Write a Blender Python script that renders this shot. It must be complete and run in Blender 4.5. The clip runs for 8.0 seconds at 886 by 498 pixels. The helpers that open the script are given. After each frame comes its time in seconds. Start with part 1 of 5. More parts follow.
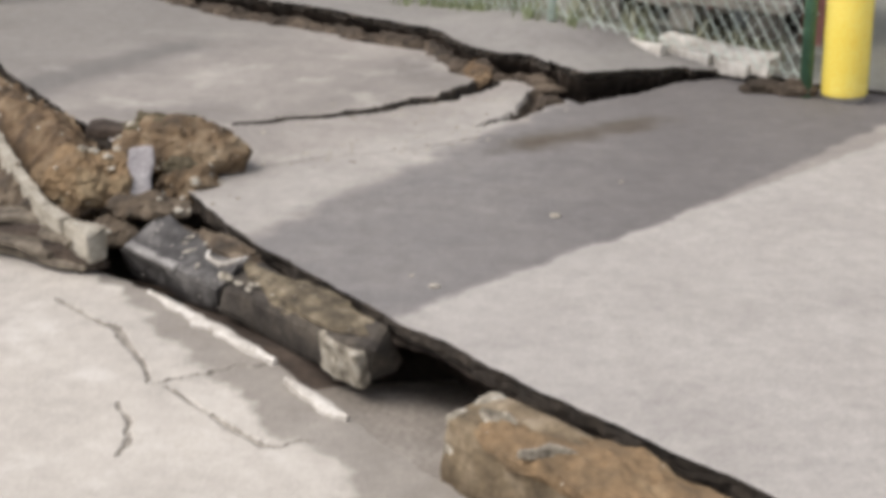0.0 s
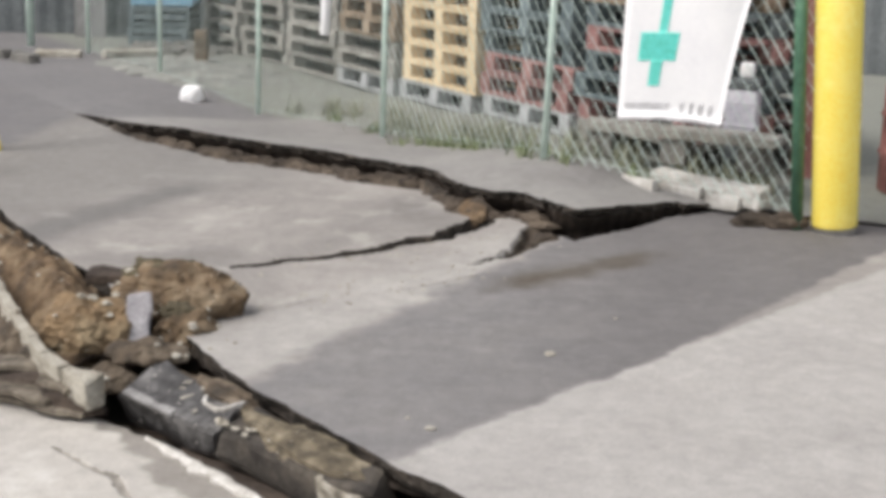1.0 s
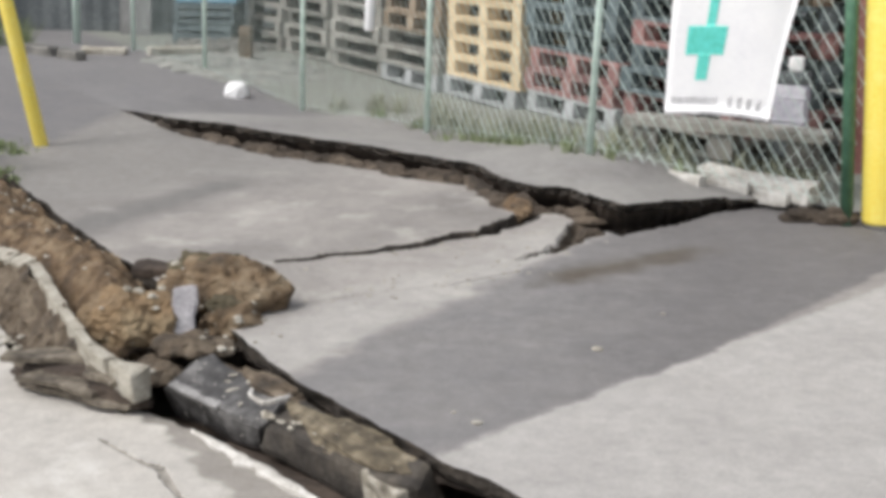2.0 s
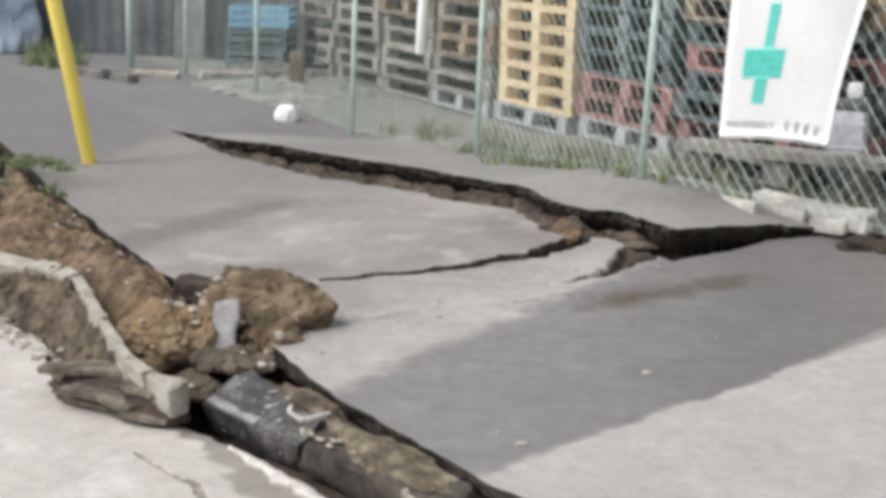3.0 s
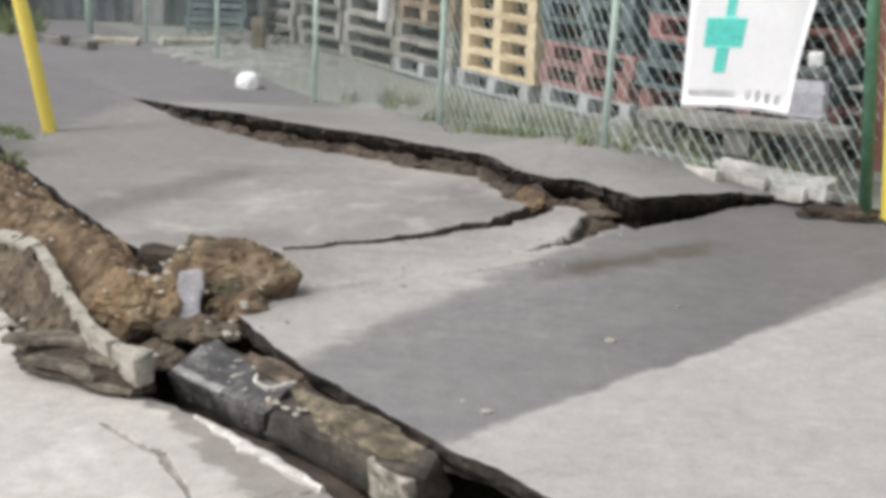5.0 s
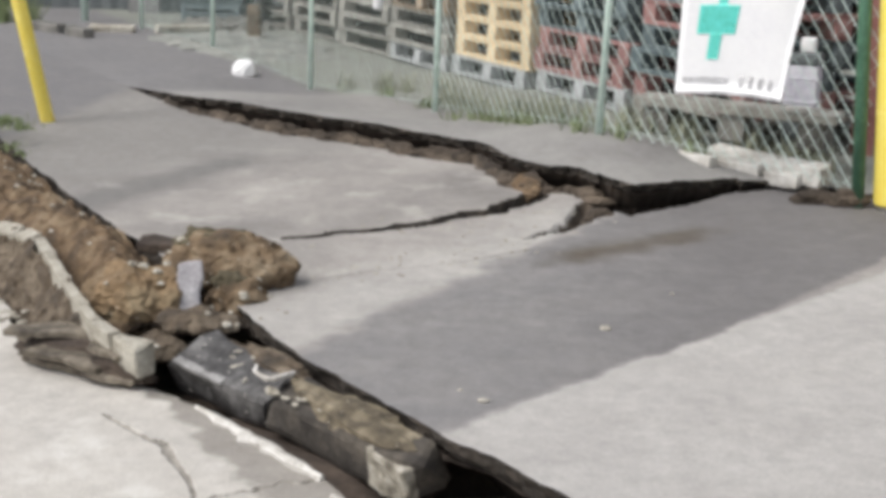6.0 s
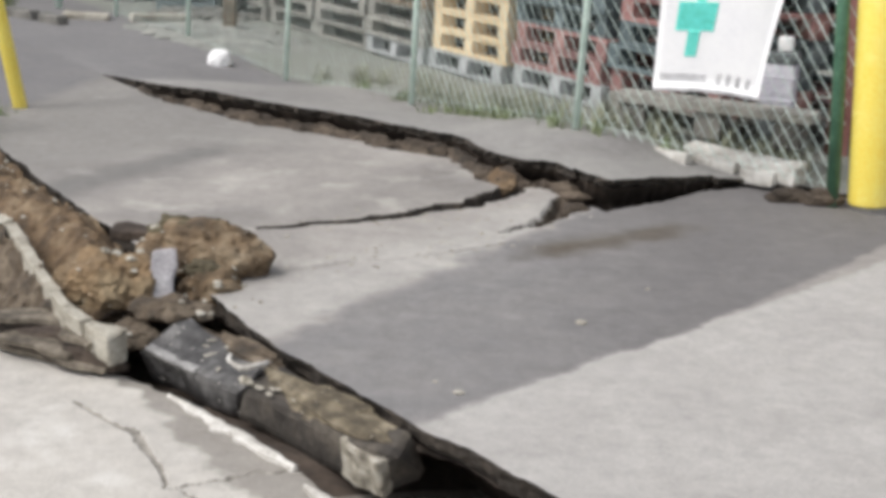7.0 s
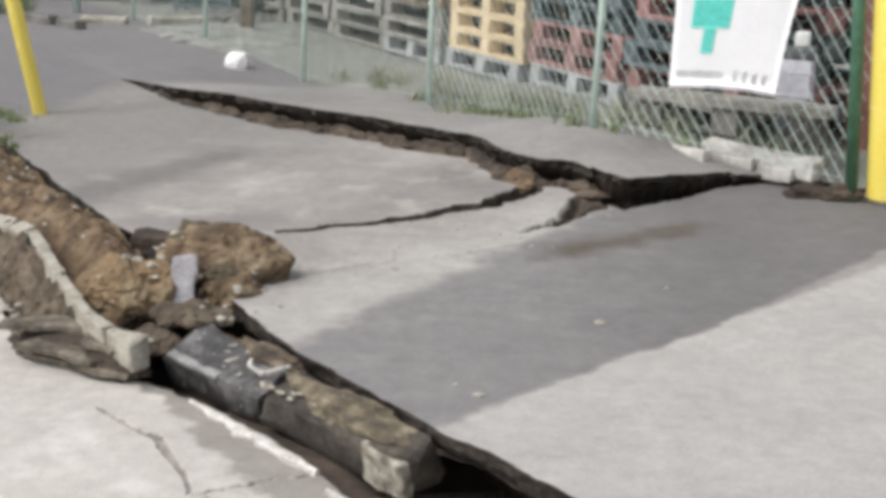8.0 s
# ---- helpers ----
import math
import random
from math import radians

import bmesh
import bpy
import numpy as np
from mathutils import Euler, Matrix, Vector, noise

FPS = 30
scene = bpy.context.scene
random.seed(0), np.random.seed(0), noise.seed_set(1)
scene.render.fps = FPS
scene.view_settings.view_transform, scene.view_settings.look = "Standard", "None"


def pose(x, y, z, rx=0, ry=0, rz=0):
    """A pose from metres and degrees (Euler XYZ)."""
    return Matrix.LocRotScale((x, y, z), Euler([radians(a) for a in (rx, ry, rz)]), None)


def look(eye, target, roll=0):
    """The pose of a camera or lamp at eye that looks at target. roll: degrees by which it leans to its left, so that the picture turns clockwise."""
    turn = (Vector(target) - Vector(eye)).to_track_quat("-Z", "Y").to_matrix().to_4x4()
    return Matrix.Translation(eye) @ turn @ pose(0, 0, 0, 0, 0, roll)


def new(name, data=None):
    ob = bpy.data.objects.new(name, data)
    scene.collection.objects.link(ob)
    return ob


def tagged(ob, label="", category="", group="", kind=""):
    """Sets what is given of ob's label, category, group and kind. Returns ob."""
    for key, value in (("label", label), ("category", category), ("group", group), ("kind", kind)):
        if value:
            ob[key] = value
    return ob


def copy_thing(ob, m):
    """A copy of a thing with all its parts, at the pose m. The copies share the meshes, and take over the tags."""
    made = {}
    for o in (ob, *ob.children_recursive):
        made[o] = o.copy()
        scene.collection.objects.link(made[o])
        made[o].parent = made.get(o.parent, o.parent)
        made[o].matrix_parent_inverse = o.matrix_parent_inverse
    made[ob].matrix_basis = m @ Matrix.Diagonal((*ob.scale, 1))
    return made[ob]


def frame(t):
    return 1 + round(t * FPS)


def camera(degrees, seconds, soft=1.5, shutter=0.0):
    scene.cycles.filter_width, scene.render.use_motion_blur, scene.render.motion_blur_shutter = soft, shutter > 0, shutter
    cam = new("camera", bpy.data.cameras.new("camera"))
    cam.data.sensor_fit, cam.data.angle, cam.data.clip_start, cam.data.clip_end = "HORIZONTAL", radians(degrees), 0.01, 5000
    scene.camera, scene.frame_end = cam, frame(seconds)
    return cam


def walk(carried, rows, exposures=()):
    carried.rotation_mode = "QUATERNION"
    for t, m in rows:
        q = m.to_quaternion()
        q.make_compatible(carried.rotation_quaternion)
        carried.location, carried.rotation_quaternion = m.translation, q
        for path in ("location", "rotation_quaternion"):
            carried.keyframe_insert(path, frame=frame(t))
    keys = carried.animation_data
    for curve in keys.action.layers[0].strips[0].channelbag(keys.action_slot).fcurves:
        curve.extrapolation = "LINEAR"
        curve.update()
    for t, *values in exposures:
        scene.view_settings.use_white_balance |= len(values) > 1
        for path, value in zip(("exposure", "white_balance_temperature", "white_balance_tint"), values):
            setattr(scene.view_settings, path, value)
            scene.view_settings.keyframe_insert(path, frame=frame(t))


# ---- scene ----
cam = camera(36.0, 8.0, soft=4.5, shutter=0.4)
PATH = [
    (0, (0.1, 0.094, 1.382), (0.053, 1.981, 0.72), 2.6),
    (0.1, (0.105, 0.087, 1.39), (0.067, 1.982, 0.752), 2.6),
    (0.2, (0.111, 0.08, 1.397), (0.079, 1.979, 0.773), 2.6),
    (0.3, (0.116, 0.072, 1.405), (0.106, 1.973, 0.782), 2.6),
    (0.4, (0.121, 0.065, 1.413), (0.118, 1.971, 0.807), 2.6),
    (0.5, (0.126, 0.057, 1.42), (0.118, 1.966, 0.822), 2.6),
    (0.6, (0.125, 0.058, 1.422), (0.104, 1.971, 0.838), 2.4),
    (0.7, (0.124, 0.059, 1.423), (0.104, 1.981, 0.869), 2.2),
    (0.8, (0.124, 0.06, 1.425), (0.082, 1.995, 0.918), 2.0),
    (0.9, (0.123, 0.061, 1.427), (0.074, 2.005, 0.956), 1.7),
    (1, (0.122, 0.062, 1.428), (0.064, 2.003, 0.949), 1.5),
    (1.1, (0.12, 0.065, 1.426), (0.045, 2.002, 0.935), 1.5),
    (1.2, (0.119, 0.067, 1.425), (0.033, 2.002, 0.926), 1.5),
    (1.3, (0.117, 0.069, 1.423), (0.035, 2.004, 0.924), 1.4),
    (1.4, (0.116, 0.072, 1.421), (0.03, 2.006, 0.92), 1.4),
    (1.5, (0.114, 0.074, 1.419), (0.027, 2.009, 0.921), 1.4),
    (1.6, (0.113, 0.077, 1.416), (0.013, 2.013, 0.925), 1.3),
    (1.7, (0.111, 0.079, 1.413), (0.004, 2.016, 0.927), 1.3),
    (1.8, (0.11, 0.082, 1.41), (-0.009, 2.019, 0.927), 1.3),
    (1.9, (0.108, 0.084, 1.407), (-0.013, 2.021, 0.923), 1.3),
    (2, (0.107, 0.087, 1.404), (-0.012, 2.024, 0.922), 1.2),
    (2.1, (0.107, 0.096, 1.397), (-0.028, 2.033, 0.916), 1.3),
    (2.2, (0.107, 0.105, 1.389), (-0.037, 2.043, 0.915), 1.3),
    (3.3, (0.11, 0.207, 1.306), (-0.09, 2.149, 0.873), 1.8),
    (3.4, (0.11, 0.216, 1.299), (-0.086, 2.159, 0.865), 1.9),
    (3.5, (0.111, 0.226, 1.291), (-0.074, 2.168, 0.854), 1.9),
    (3.6, (0.109, 0.225, 1.292), (-0.069, 2.167, 0.85), 2.1),
    (3.7, (0.107, 0.224, 1.293), (-0.068, 2.166, 0.848), 2.2),
    (3.8, (0.105, 0.223, 1.293), (-0.061, 2.165, 0.845), 2.3),
    (4, (0.102, 0.221, 1.295), (-0.051, 2.162, 0.836), 2.5),
    (4.2, (0.099, 0.207, 1.305), (-0.053, 2.145, 0.838), 2.4),
    (4.4, (0.097, 0.192, 1.315), (-0.061, 2.13, 0.844), 2.3),
    (4.5, (0.095, 0.185, 1.321), (-0.052, 2.121, 0.84), 2.2),
    (4.7, (0.097, 0.177, 1.328), (-0.038, 2.114, 0.847), 2.1),
    (5.8, (0.104, 0.132, 1.366), (-0.032, 2.066, 0.875), 1.6),
    (6, (0.105, 0.124, 1.373), (-0.024, 2.055, 0.867), 1.6),
    (6.2, (0.103, 0.13, 1.368), (-0.018, 2.06, 0.858), 1.7),
    (6.3, (0.102, 0.132, 1.365), (-0.012, 2.063, 0.856), 1.7),
    (6.4, (0.101, 0.135, 1.362), (-0.015, 2.066, 0.853), 1.8),
    (6.5, (0.1, 0.138, 1.359), (-0.012, 2.069, 0.849), 1.8),
    (6.6, (0.097, 0.138, 1.358), (-0.016, 2.069, 0.848), 2.0),
    (6.7, (0.095, 0.139, 1.357), (-0.014, 2.07, 0.849), 2.2),
    (6.8, (0.093, 0.139, 1.355), (-0.011, 2.071, 0.848), 2.4),
    (6.9, (0.091, 0.139, 1.354), (-0.008, 2.071, 0.847), 2.6),
    (7, (0.088, 0.14, 1.353), (0.001, 2.072, 0.843), 2.8),
    (7.2, (0.09, 0.138, 1.359), (0.008, 2.067, 0.84), 2.8),
    (7.3, (0.091, 0.137, 1.362), (0.011, 2.066, 0.839), 2.8),
    (7.5, (0.093, 0.135, 1.368), (0.018, 2.069, 0.866), 2.7),
    (7.6, (0.093, 0.133, 1.37), (0.011, 2.069, 0.876), 2.5),
    (7.8, (0.093, 0.129, 1.375), (-0.002, 2.062, 0.871), 2.2),
    (7.9, (0.093, 0.128, 1.378), (-0.012, 2.059, 0.869), 2.0),
    (8, (0.094, 0.126, 1.38), (-0.022, 2.054, 0.863), 1.8),
]
walk(cam, [(t, look(eye, target, roll)) for t, eye, target, roll in PATH], [(0.0, -0.07, 6800, 13.2), (0.5, -0.02, 6700, 12.0), (1.2, 0.0, 6600, 11.0), (2.0, 0.0, 6500, 10.0), (8.0, 0.0, 6500, 10.0)])

# ---------------------------------------------------------------- world and light
SUN_DIR = (radians(54), radians(242))          # elevation, compass turn of the hazy sun
world = bpy.data.worlds.new("overcast_sky")
scene.world = world
world.use_nodes = True
wn = world.node_tree
sky = wn.nodes.new("ShaderNodeTexSky")
sky.sky_type = "NISHITA"
sky.sun_disc = False
sky.sun_elevation, sky.sun_rotation = SUN_DIR
sky.air_density, sky.dust_density, sky.ozone_density = 1.0, 4.0, 1.0
hsv = wn.nodes.new("ShaderNodeHueSaturation")
hsv.inputs["Saturation"].default_value = 0.32
wn.links.new(sky.outputs["Color"], hsv.inputs["Color"])
wn.links.new(hsv.outputs["Color"], wn.nodes["Background"].inputs["Color"])
wn.nodes["Background"].inputs["Strength"].default_value = 0.195
sun_data = bpy.data.lights.new("sun", "SUN")
sun_data.energy, sun_data.angle, sun_data.color = 1.2, radians(20), (1.0, 0.97, 0.93)
sun = new("sun", sun_data)
se, sr = SUN_DIR
sun.matrix_world = look((math.sin(sr) * math.cos(se) * 30, math.cos(sr) * math.cos(se) * 30, math.sin(se) * 30), (0, 0, 0))


# ---------------------------------------------------------------- materials
def material(name, base, rough=0.8, dark=None, light=None, scale=6.0, fine=60.0, bump=0.3, bump_scale=80.0, metal=0.0, speck=None, rand=0.0, patchy=0.5):
    """Procedural surface: broad stains between dark and light, fine grain, relief, optional specks and per-object variation."""
    m = bpy.data.materials.new(name)
    m.use_nodes = True
    nt = m.node_tree
    bsdf = nt.nodes["Principled BSDF"]
    geo = nt.nodes.new("ShaderNodeTexCoord")
    n1, n2, n3 = (nt.nodes.new("ShaderNodeTexNoise") for _ in range(3))
    for n, s, d in ((n1, scale, 6), (n2, fine, 4), (n3, bump_scale, 5)):
        n.inputs["Scale"].default_value, n.inputs["Detail"].default_value = s, d
        nt.links.new(geo.outputs["Object"], n.inputs["Vector"])
    ramp = nt.nodes.new("ShaderNodeValToRGB")
    dark = dark or tuple(c * 0.6 for c in base)
    light = light or tuple(min(1, c * 1.35) for c in base)
    e = ramp.color_ramp.elements
    e[0].position, e[0].color = 0.5 - patchy * 0.4, (*dark, 1)
    e[1].position, e[1].color = 0.5 + patchy * 0.4, (*light, 1)
    mid = ramp.color_ramp.elements.new(0.5)
    mid.color = (*base, 1)
    nt.links.new(n1.outputs["Fac"], ramp.inputs["Fac"])
    grain = nt.nodes.new("ShaderNodeMix")
    grain.data_type, grain.blend_type = "RGBA", "OVERLAY"
    grain.inputs["Factor"].default_value = 0.55
    nt.links.new(ramp.outputs["Color"], grain.inputs["A"])
    nt.links.new(n2.outputs["Fac"], grain.inputs["B"])
    out = grain.outputs["Result"]
    if speck:
        vor = nt.nodes.new("ShaderNodeTexVoronoi")
        vor.inputs["Scale"].default_value = speck[1]
        nt.links.new(geo.outputs["Object"], vor.inputs["Vector"])
        lt = nt.nodes.new("ShaderNodeMath")
        lt.operation, lt.inputs[1].default_value = "LESS_THAN", speck[2]
        nt.links.new(vor.outputs["Distance"], lt.inputs[0])
        mx = nt.nodes.new("ShaderNodeMix")
        mx.data_type = "RGBA"
        mx.inputs["B"].default_value = (*speck[0], 1)
        nt.links.new(lt.outputs["Value"], mx.inputs["Factor"])
        nt.links.new(out, mx.inputs["A"])
        out = mx.outputs["Result"]
    if rand:
        info = nt.nodes.new("ShaderNodeObjectInfo")
        mr = nt.nodes.new("ShaderNodeMapRange")
        mr.inputs["To Min"].default_value, mr.inputs["To Max"].default_value = 1 - rand, 1 + rand
        nt.links.new(info.outputs["Random"], mr.inputs["Value"])
        hs = nt.nodes.new("ShaderNodeHueSaturation")
        nt.links.new(mr.outputs["Result"], hs.inputs["Value"])
        nt.links.new(out, hs.inputs["Color"])
        out = hs.outputs["Color"]
    nt.links.new(out, bsdf.inputs["Base Color"])
    rr = nt.nodes.new("ShaderNodeMapRange")
    rr.inputs["To Min"].default_value, rr.inputs["To Max"].default_value = max(0.02, rough - 0.12), min(1, rough + 0.12)
    nt.links.new(n1.outputs["Fac"], rr.inputs["Value"])
    nt.links.new(rr.outputs["Result"], bsdf.inputs["Roughness"])
    bsdf.inputs["Metallic"].default_value = metal
    bp = nt.nodes.new("ShaderNodeBump")
    bp.inputs["Strength"].default_value, bp.inputs["Distance"].default_value = bump, 0.01
    nt.links.new(n3.outputs["Fac"], bp.inputs["Height"])
    nt.links.new(bp.outputs["Normal"], bsdf.inputs["Normal"])
    return m


def line_mask(nt, pos, a, b, soft, wobble=0.0, noise_scale=6.0):
    """1 on the left of the ground line a -> b, 0 on its right, with a soft and wavering edge."""
    d = Vector((b[0] - a[0], b[1] - a[1])).normalized()
    n = (-d.y, d.x)
    dot = nt.nodes.new("ShaderNodeVectorMath")
    dot.operation = "DOT_PRODUCT"
    dot.inputs[1].default_value = (n[0], n[1], 0)
    nt.links.new(pos, dot.inputs[0])
    off = nt.nodes.new("ShaderNodeMath")
    off.operation, off.inputs[1].default_value = "SUBTRACT", n[0] * a[0] + n[1] * a[1]
    nt.links.new(dot.outputs["Value"], off.inputs[0])
    tex = nt.nodes.new("ShaderNodeTexNoise")
    tex.inputs["Scale"].default_value, tex.inputs["Detail"].default_value = noise_scale, 5
    nt.links.new(pos, tex.inputs["Vector"])
    wob = nt.nodes.new("ShaderNodeMath")
    wob.operation, wob.inputs[1].default_value, wob.inputs[2].default_value = "MULTIPLY_ADD", 2 * wobble, -wobble
    nt.links.new(tex.outputs["Fac"], wob.inputs[0])
    add = nt.nodes.new("ShaderNodeMath")
    nt.links.new(off.outputs["Value"], add.inputs[0])
    nt.links.new(wob.outputs["Value"], add.inputs[1])
    mr = nt.nodes.new("ShaderNodeMapRange")
    mr.interpolation_type = "SMOOTHSTEP"
    mr.inputs["From Min"].default_value, mr.inputs["From Max"].default_value = -soft, soft
    nt.links.new(add.outputs["Value"], mr.inputs["Value"])
    return mr.outputs["Result"]


def math_node(nt, op, a, b):
    n = nt.nodes.new("ShaderNodeMath")
    n.operation = op
    for slot, v in ((0, a), (1, b)):
        if isinstance(v, (int, float)):
            n.inputs[slot].default_value = v
        else:
            nt.links.new(v, n.inputs[slot])
    return n.outputs["Value"]


def mix_colour(nt, fac, a, b):
    m = nt.nodes.new("ShaderNodeMix")
    m.data_type = "RGBA"
    for slot, v in (("Factor", fac), ("A", a), ("B", b)):
        if isinstance(v, tuple):
            m.inputs[slot].default_value = (*v, 1)
        elif isinstance(v, float):
            m.inputs[slot].default_value = v
        else:
            nt.links.new(v, m.inputs[slot])
    return m.outputs["Result"]


def paving(name, masks, base, dark, light, worn=None):
    """Weathered asphalt: broad bleaching, stone grain, hairline cracks; masks are (list of ground lines, colour, strength) areas laid anew."""
    m = bpy.data.materials.new(name)
    m.use_nodes = True
    nt = m.node_tree
    bsdf = nt.nodes["Principled BSDF"]
    pos = nt.nodes.new("ShaderNodeTexCoord").outputs["Object"]

    def tex(scale, detail=6.0, rough=0.6):
        n = nt.nodes.new("ShaderNodeTexNoise")
        n.inputs["Scale"].default_value, n.inputs["Detail"].default_value, n.inputs["Roughness"].default_value = scale, detail, rough
        nt.links.new(pos, n.inputs["Vector"])
        return n.outputs["Fac"]

    ramp = nt.nodes.new("ShaderNodeValToRGB")
    e = ramp.color_ramp.elements
    e[0].position, e[0].color = 0.32, (*dark, 1)
    e[1].position, e[1].color = 0.68, (*light, 1)
    mid = e.new(0.5)
    mid.color = (*base, 1)
    nt.links.new(tex(1.3), ramp.inputs["Fac"])
    col = ramp.outputs["Color"]
    if worn:
        r2 = nt.nodes.new("ShaderNodeValToRGB")
        r2.color_ramp.elements[0].position, r2.color_ramp.elements[1].position = 0.55, 0.68
        nt.links.new(tex(3.1), r2.inputs["Fac"])
        col = mix_colour(nt, math_node(nt, "MULTIPLY", r2.outputs["Color"], 0.8), col, worn)
    blot = nt.nodes.new("ShaderNodeMapRange")
    blot.inputs["From Min"].default_value, blot.inputs["From Max"].default_value = 0.36, 0.60
    blot.inputs["To Min"].default_value = 0.70
    nt.links.new(tex(2.6, 8.0, 0.68), blot.inputs["Value"])
    for lines, colour, strength in masks:
        fac = math_node(nt, "MULTIPLY", blot.outputs["Result"], strength)
        for a, b, soft, wob in lines:
            fac = math_node(nt, "MULTIPLY", line_mask(nt, pos, a, b, soft, wob), fac)
        col = mix_colour(nt, fac, col, colour)
    grain = nt.nodes.new("ShaderNodeMix")
    grain.data_type, grain.blend_type = "RGBA", "OVERLAY"
    grain.inputs["Factor"].default_value = 0.40
    nt.links.new(col, grain.inputs["A"])
    nt.links.new(tex(14, 9, 0.75), grain.inputs["B"])
    g2 = nt.nodes.new("ShaderNodeMix")
    g2.data_type, g2.blend_type = "RGBA", "OVERLAY"
    g2.inputs["Factor"].default_value = 0.35
    nt.links.new(grain.outputs["Result"], g2.inputs["A"])
    nt.links.new(tex(120, 3, 0.7), g2.inputs["B"])
    nt.links.new(g2.outputs["Result"], bsdf.inputs["Base Color"])
    bsdf.inputs["Roughness"].default_value = 0.85
    bp = nt.nodes.new("ShaderNodeBump")
    bp.inputs["Strength"].default_value, bp.inputs["Distance"].default_value = 0.5, 0.006
    nt.links.new(tex(150, 4, 0.7), bp.inputs["Height"])
    nt.links.new(bp.outputs["Normal"], bsdf.inputs["Normal"])
    return m


PATCH_LOW = ((-0.09, 3.50), (0.94, 4.70))          # straight lower edge of the newer asphalt band
PATCH_LOW_B = ((0.60, 4.28), (1.76, 5.86))
DIP_SHADE = ((-1.80, 5.64), (-1.41, 6.70), (-2.0, 5.93), (-1.55, 7.01))     # dark band that paints the shade of a shallow dip
PATCH_UP = ((-0.57, 4.13), (0.01, 5.26))           # its upper edge
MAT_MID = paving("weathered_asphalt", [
    ([((-2.6, 5.6), (-0.4, 8.0), 0.5, 0.3)], (0.20, 0.193, 0.182), 0.75),
    ([((-2.80, 7.4), (-2.70, 9.5), 0.10, 0.10)], (0.158, 0.153, 0.158), 0.9),
    ([((-0.95, 4.35), (-0.02, 5.75), -0.16, 0.10), ((-0.57, 4.13), (0.01, 5.26), 0.05, 0.06)], (0.44, 0.425, 0.40), 0.65),
    ([(DIP_SHADE[0], DIP_SHADE[1], 0.10, 0.05), (DIP_SHADE[3], DIP_SHADE[2], 0.10, 0.05), ((-1.2, 7.0), (-2.2, 7.3), 0.2, 0.1)], (0.15, 0.145, 0.14), 0.8),
    ([(PATCH_LOW[0], PATCH_LOW[1], -0.02, 0.05)], (0.435, 0.42, 0.40), 0.85),
    ([(PATCH_LOW[0], PATCH_LOW[1], 0.02, 0.05), (PATCH_LOW_B[0], PATCH_LOW_B[1], 0.02, 0.05), (PATCH_UP[1], PATCH_UP[0], 0.05, 0.16)], (0.203, 0.196, 0.195), 1.0),
    ([(PATCH_LOW[0], PATCH_LOW[1], 0.02, 0.05), (PATCH_LOW_B[0], PATCH_LOW_B[1], 0.02, 0.05), (PATCH_UP[1], PATCH_UP[0], 0.04, 0.08), ((0.40, 6.0), (0.40, 4.0), 0.55, 0.5)], (0.138, 0.131, 0.130), 0.9),
    ([((0.22, 5.22), (0.80, 5.70), 0.06, 0.08), ((0.80, 5.90), (0.22, 5.42), 0.06, 0.08), ((0.85, 5.0), (0.85, 6.0), 0.2, 0.1), ((0.2, 6.0), (0.2, 5.0), 0.12, 0.1)], (0.088, 0.071, 0.052), 1.0),
], (0.294, 0.275, 0.256), (0.217, 0.203, 0.191), (0.362, 0.340, 0.316), (0.432, 0.410, 0.377))
MAT_FAR = paving("roadside_asphalt", [
    ([((-3.0, 8.6), (-1.7, 9.6), 0.4, 0.2)], (0.165, 0.16, 0.165), 0.85),
    ([((1.7, 6.75), (0.42, 7.25), -0.10, 0.15), ((0.42, 7.2), (-1.58, 10.2), -0.10, 0.15)], (0.24, 0.255, 0.215), 0.8),
], (0.255, 0.247, 0.235), (0.21, 0.20, 0.195), (0.30, 0.29, 0.275))
MAT_NEAR = paving("bleached_concrete_paving", [
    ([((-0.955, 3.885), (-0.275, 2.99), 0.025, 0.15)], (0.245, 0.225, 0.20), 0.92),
], (0.50, 0.475, 0.435), (0.42, 0.40, 0.37), (0.57, 0.545, 0.50), (0.62, 0.60, 0.56))
MAT_YARD = material("yard_gravel", (0.20, 0.205, 0.18), 0.95, (0.12, 0.13, 0.11), (0.30, 0.30, 0.27), 1.5, 40, 0.6, 60)
MAT_EDGE = material("broken_asphalt_edge", (0.043, 0.035, 0.028), 0.95, (0.022, 0.018, 0.014), (0.078, 0.063, 0.049), 12, 70, 1.0, 45)
MAT_SOIL = material("damp_brown_soil", (0.136, 0.090, 0.051), 0.95, (0.042, 0.031, 0.021), (0.235, 0.178, 0.115), 8, 45, 1.0, 30, speck=((0.33, 0.29, 0.23), 34, 0.085))
MAT_OCHRE = material("ochre_clay", (0.215, 0.145, 0.080), 0.95, (0.11, 0.082, 0.05), (0.29, 0.23, 0.145), 5, 45, 1.0, 40, speck=((0.42, 0.37, 0.29), 26, 0.10))
MAT_CLOD = material("dry_olive_earth", (0.150, 0.103, 0.060), 0.95, (0.055, 0.040, 0.026), (0.265, 0.208, 0.14), 9, 45, 0.6, 24, speck=((0.42, 0.37, 0.29), 30, 0.10))
MAT_CRUST = material("dark_olive_crust", (0.088, 0.073, 0.043), 0.95, (0.04, 0.034, 0.02), (0.155, 0.13, 0.08), 11, 50, 1.0, 34)
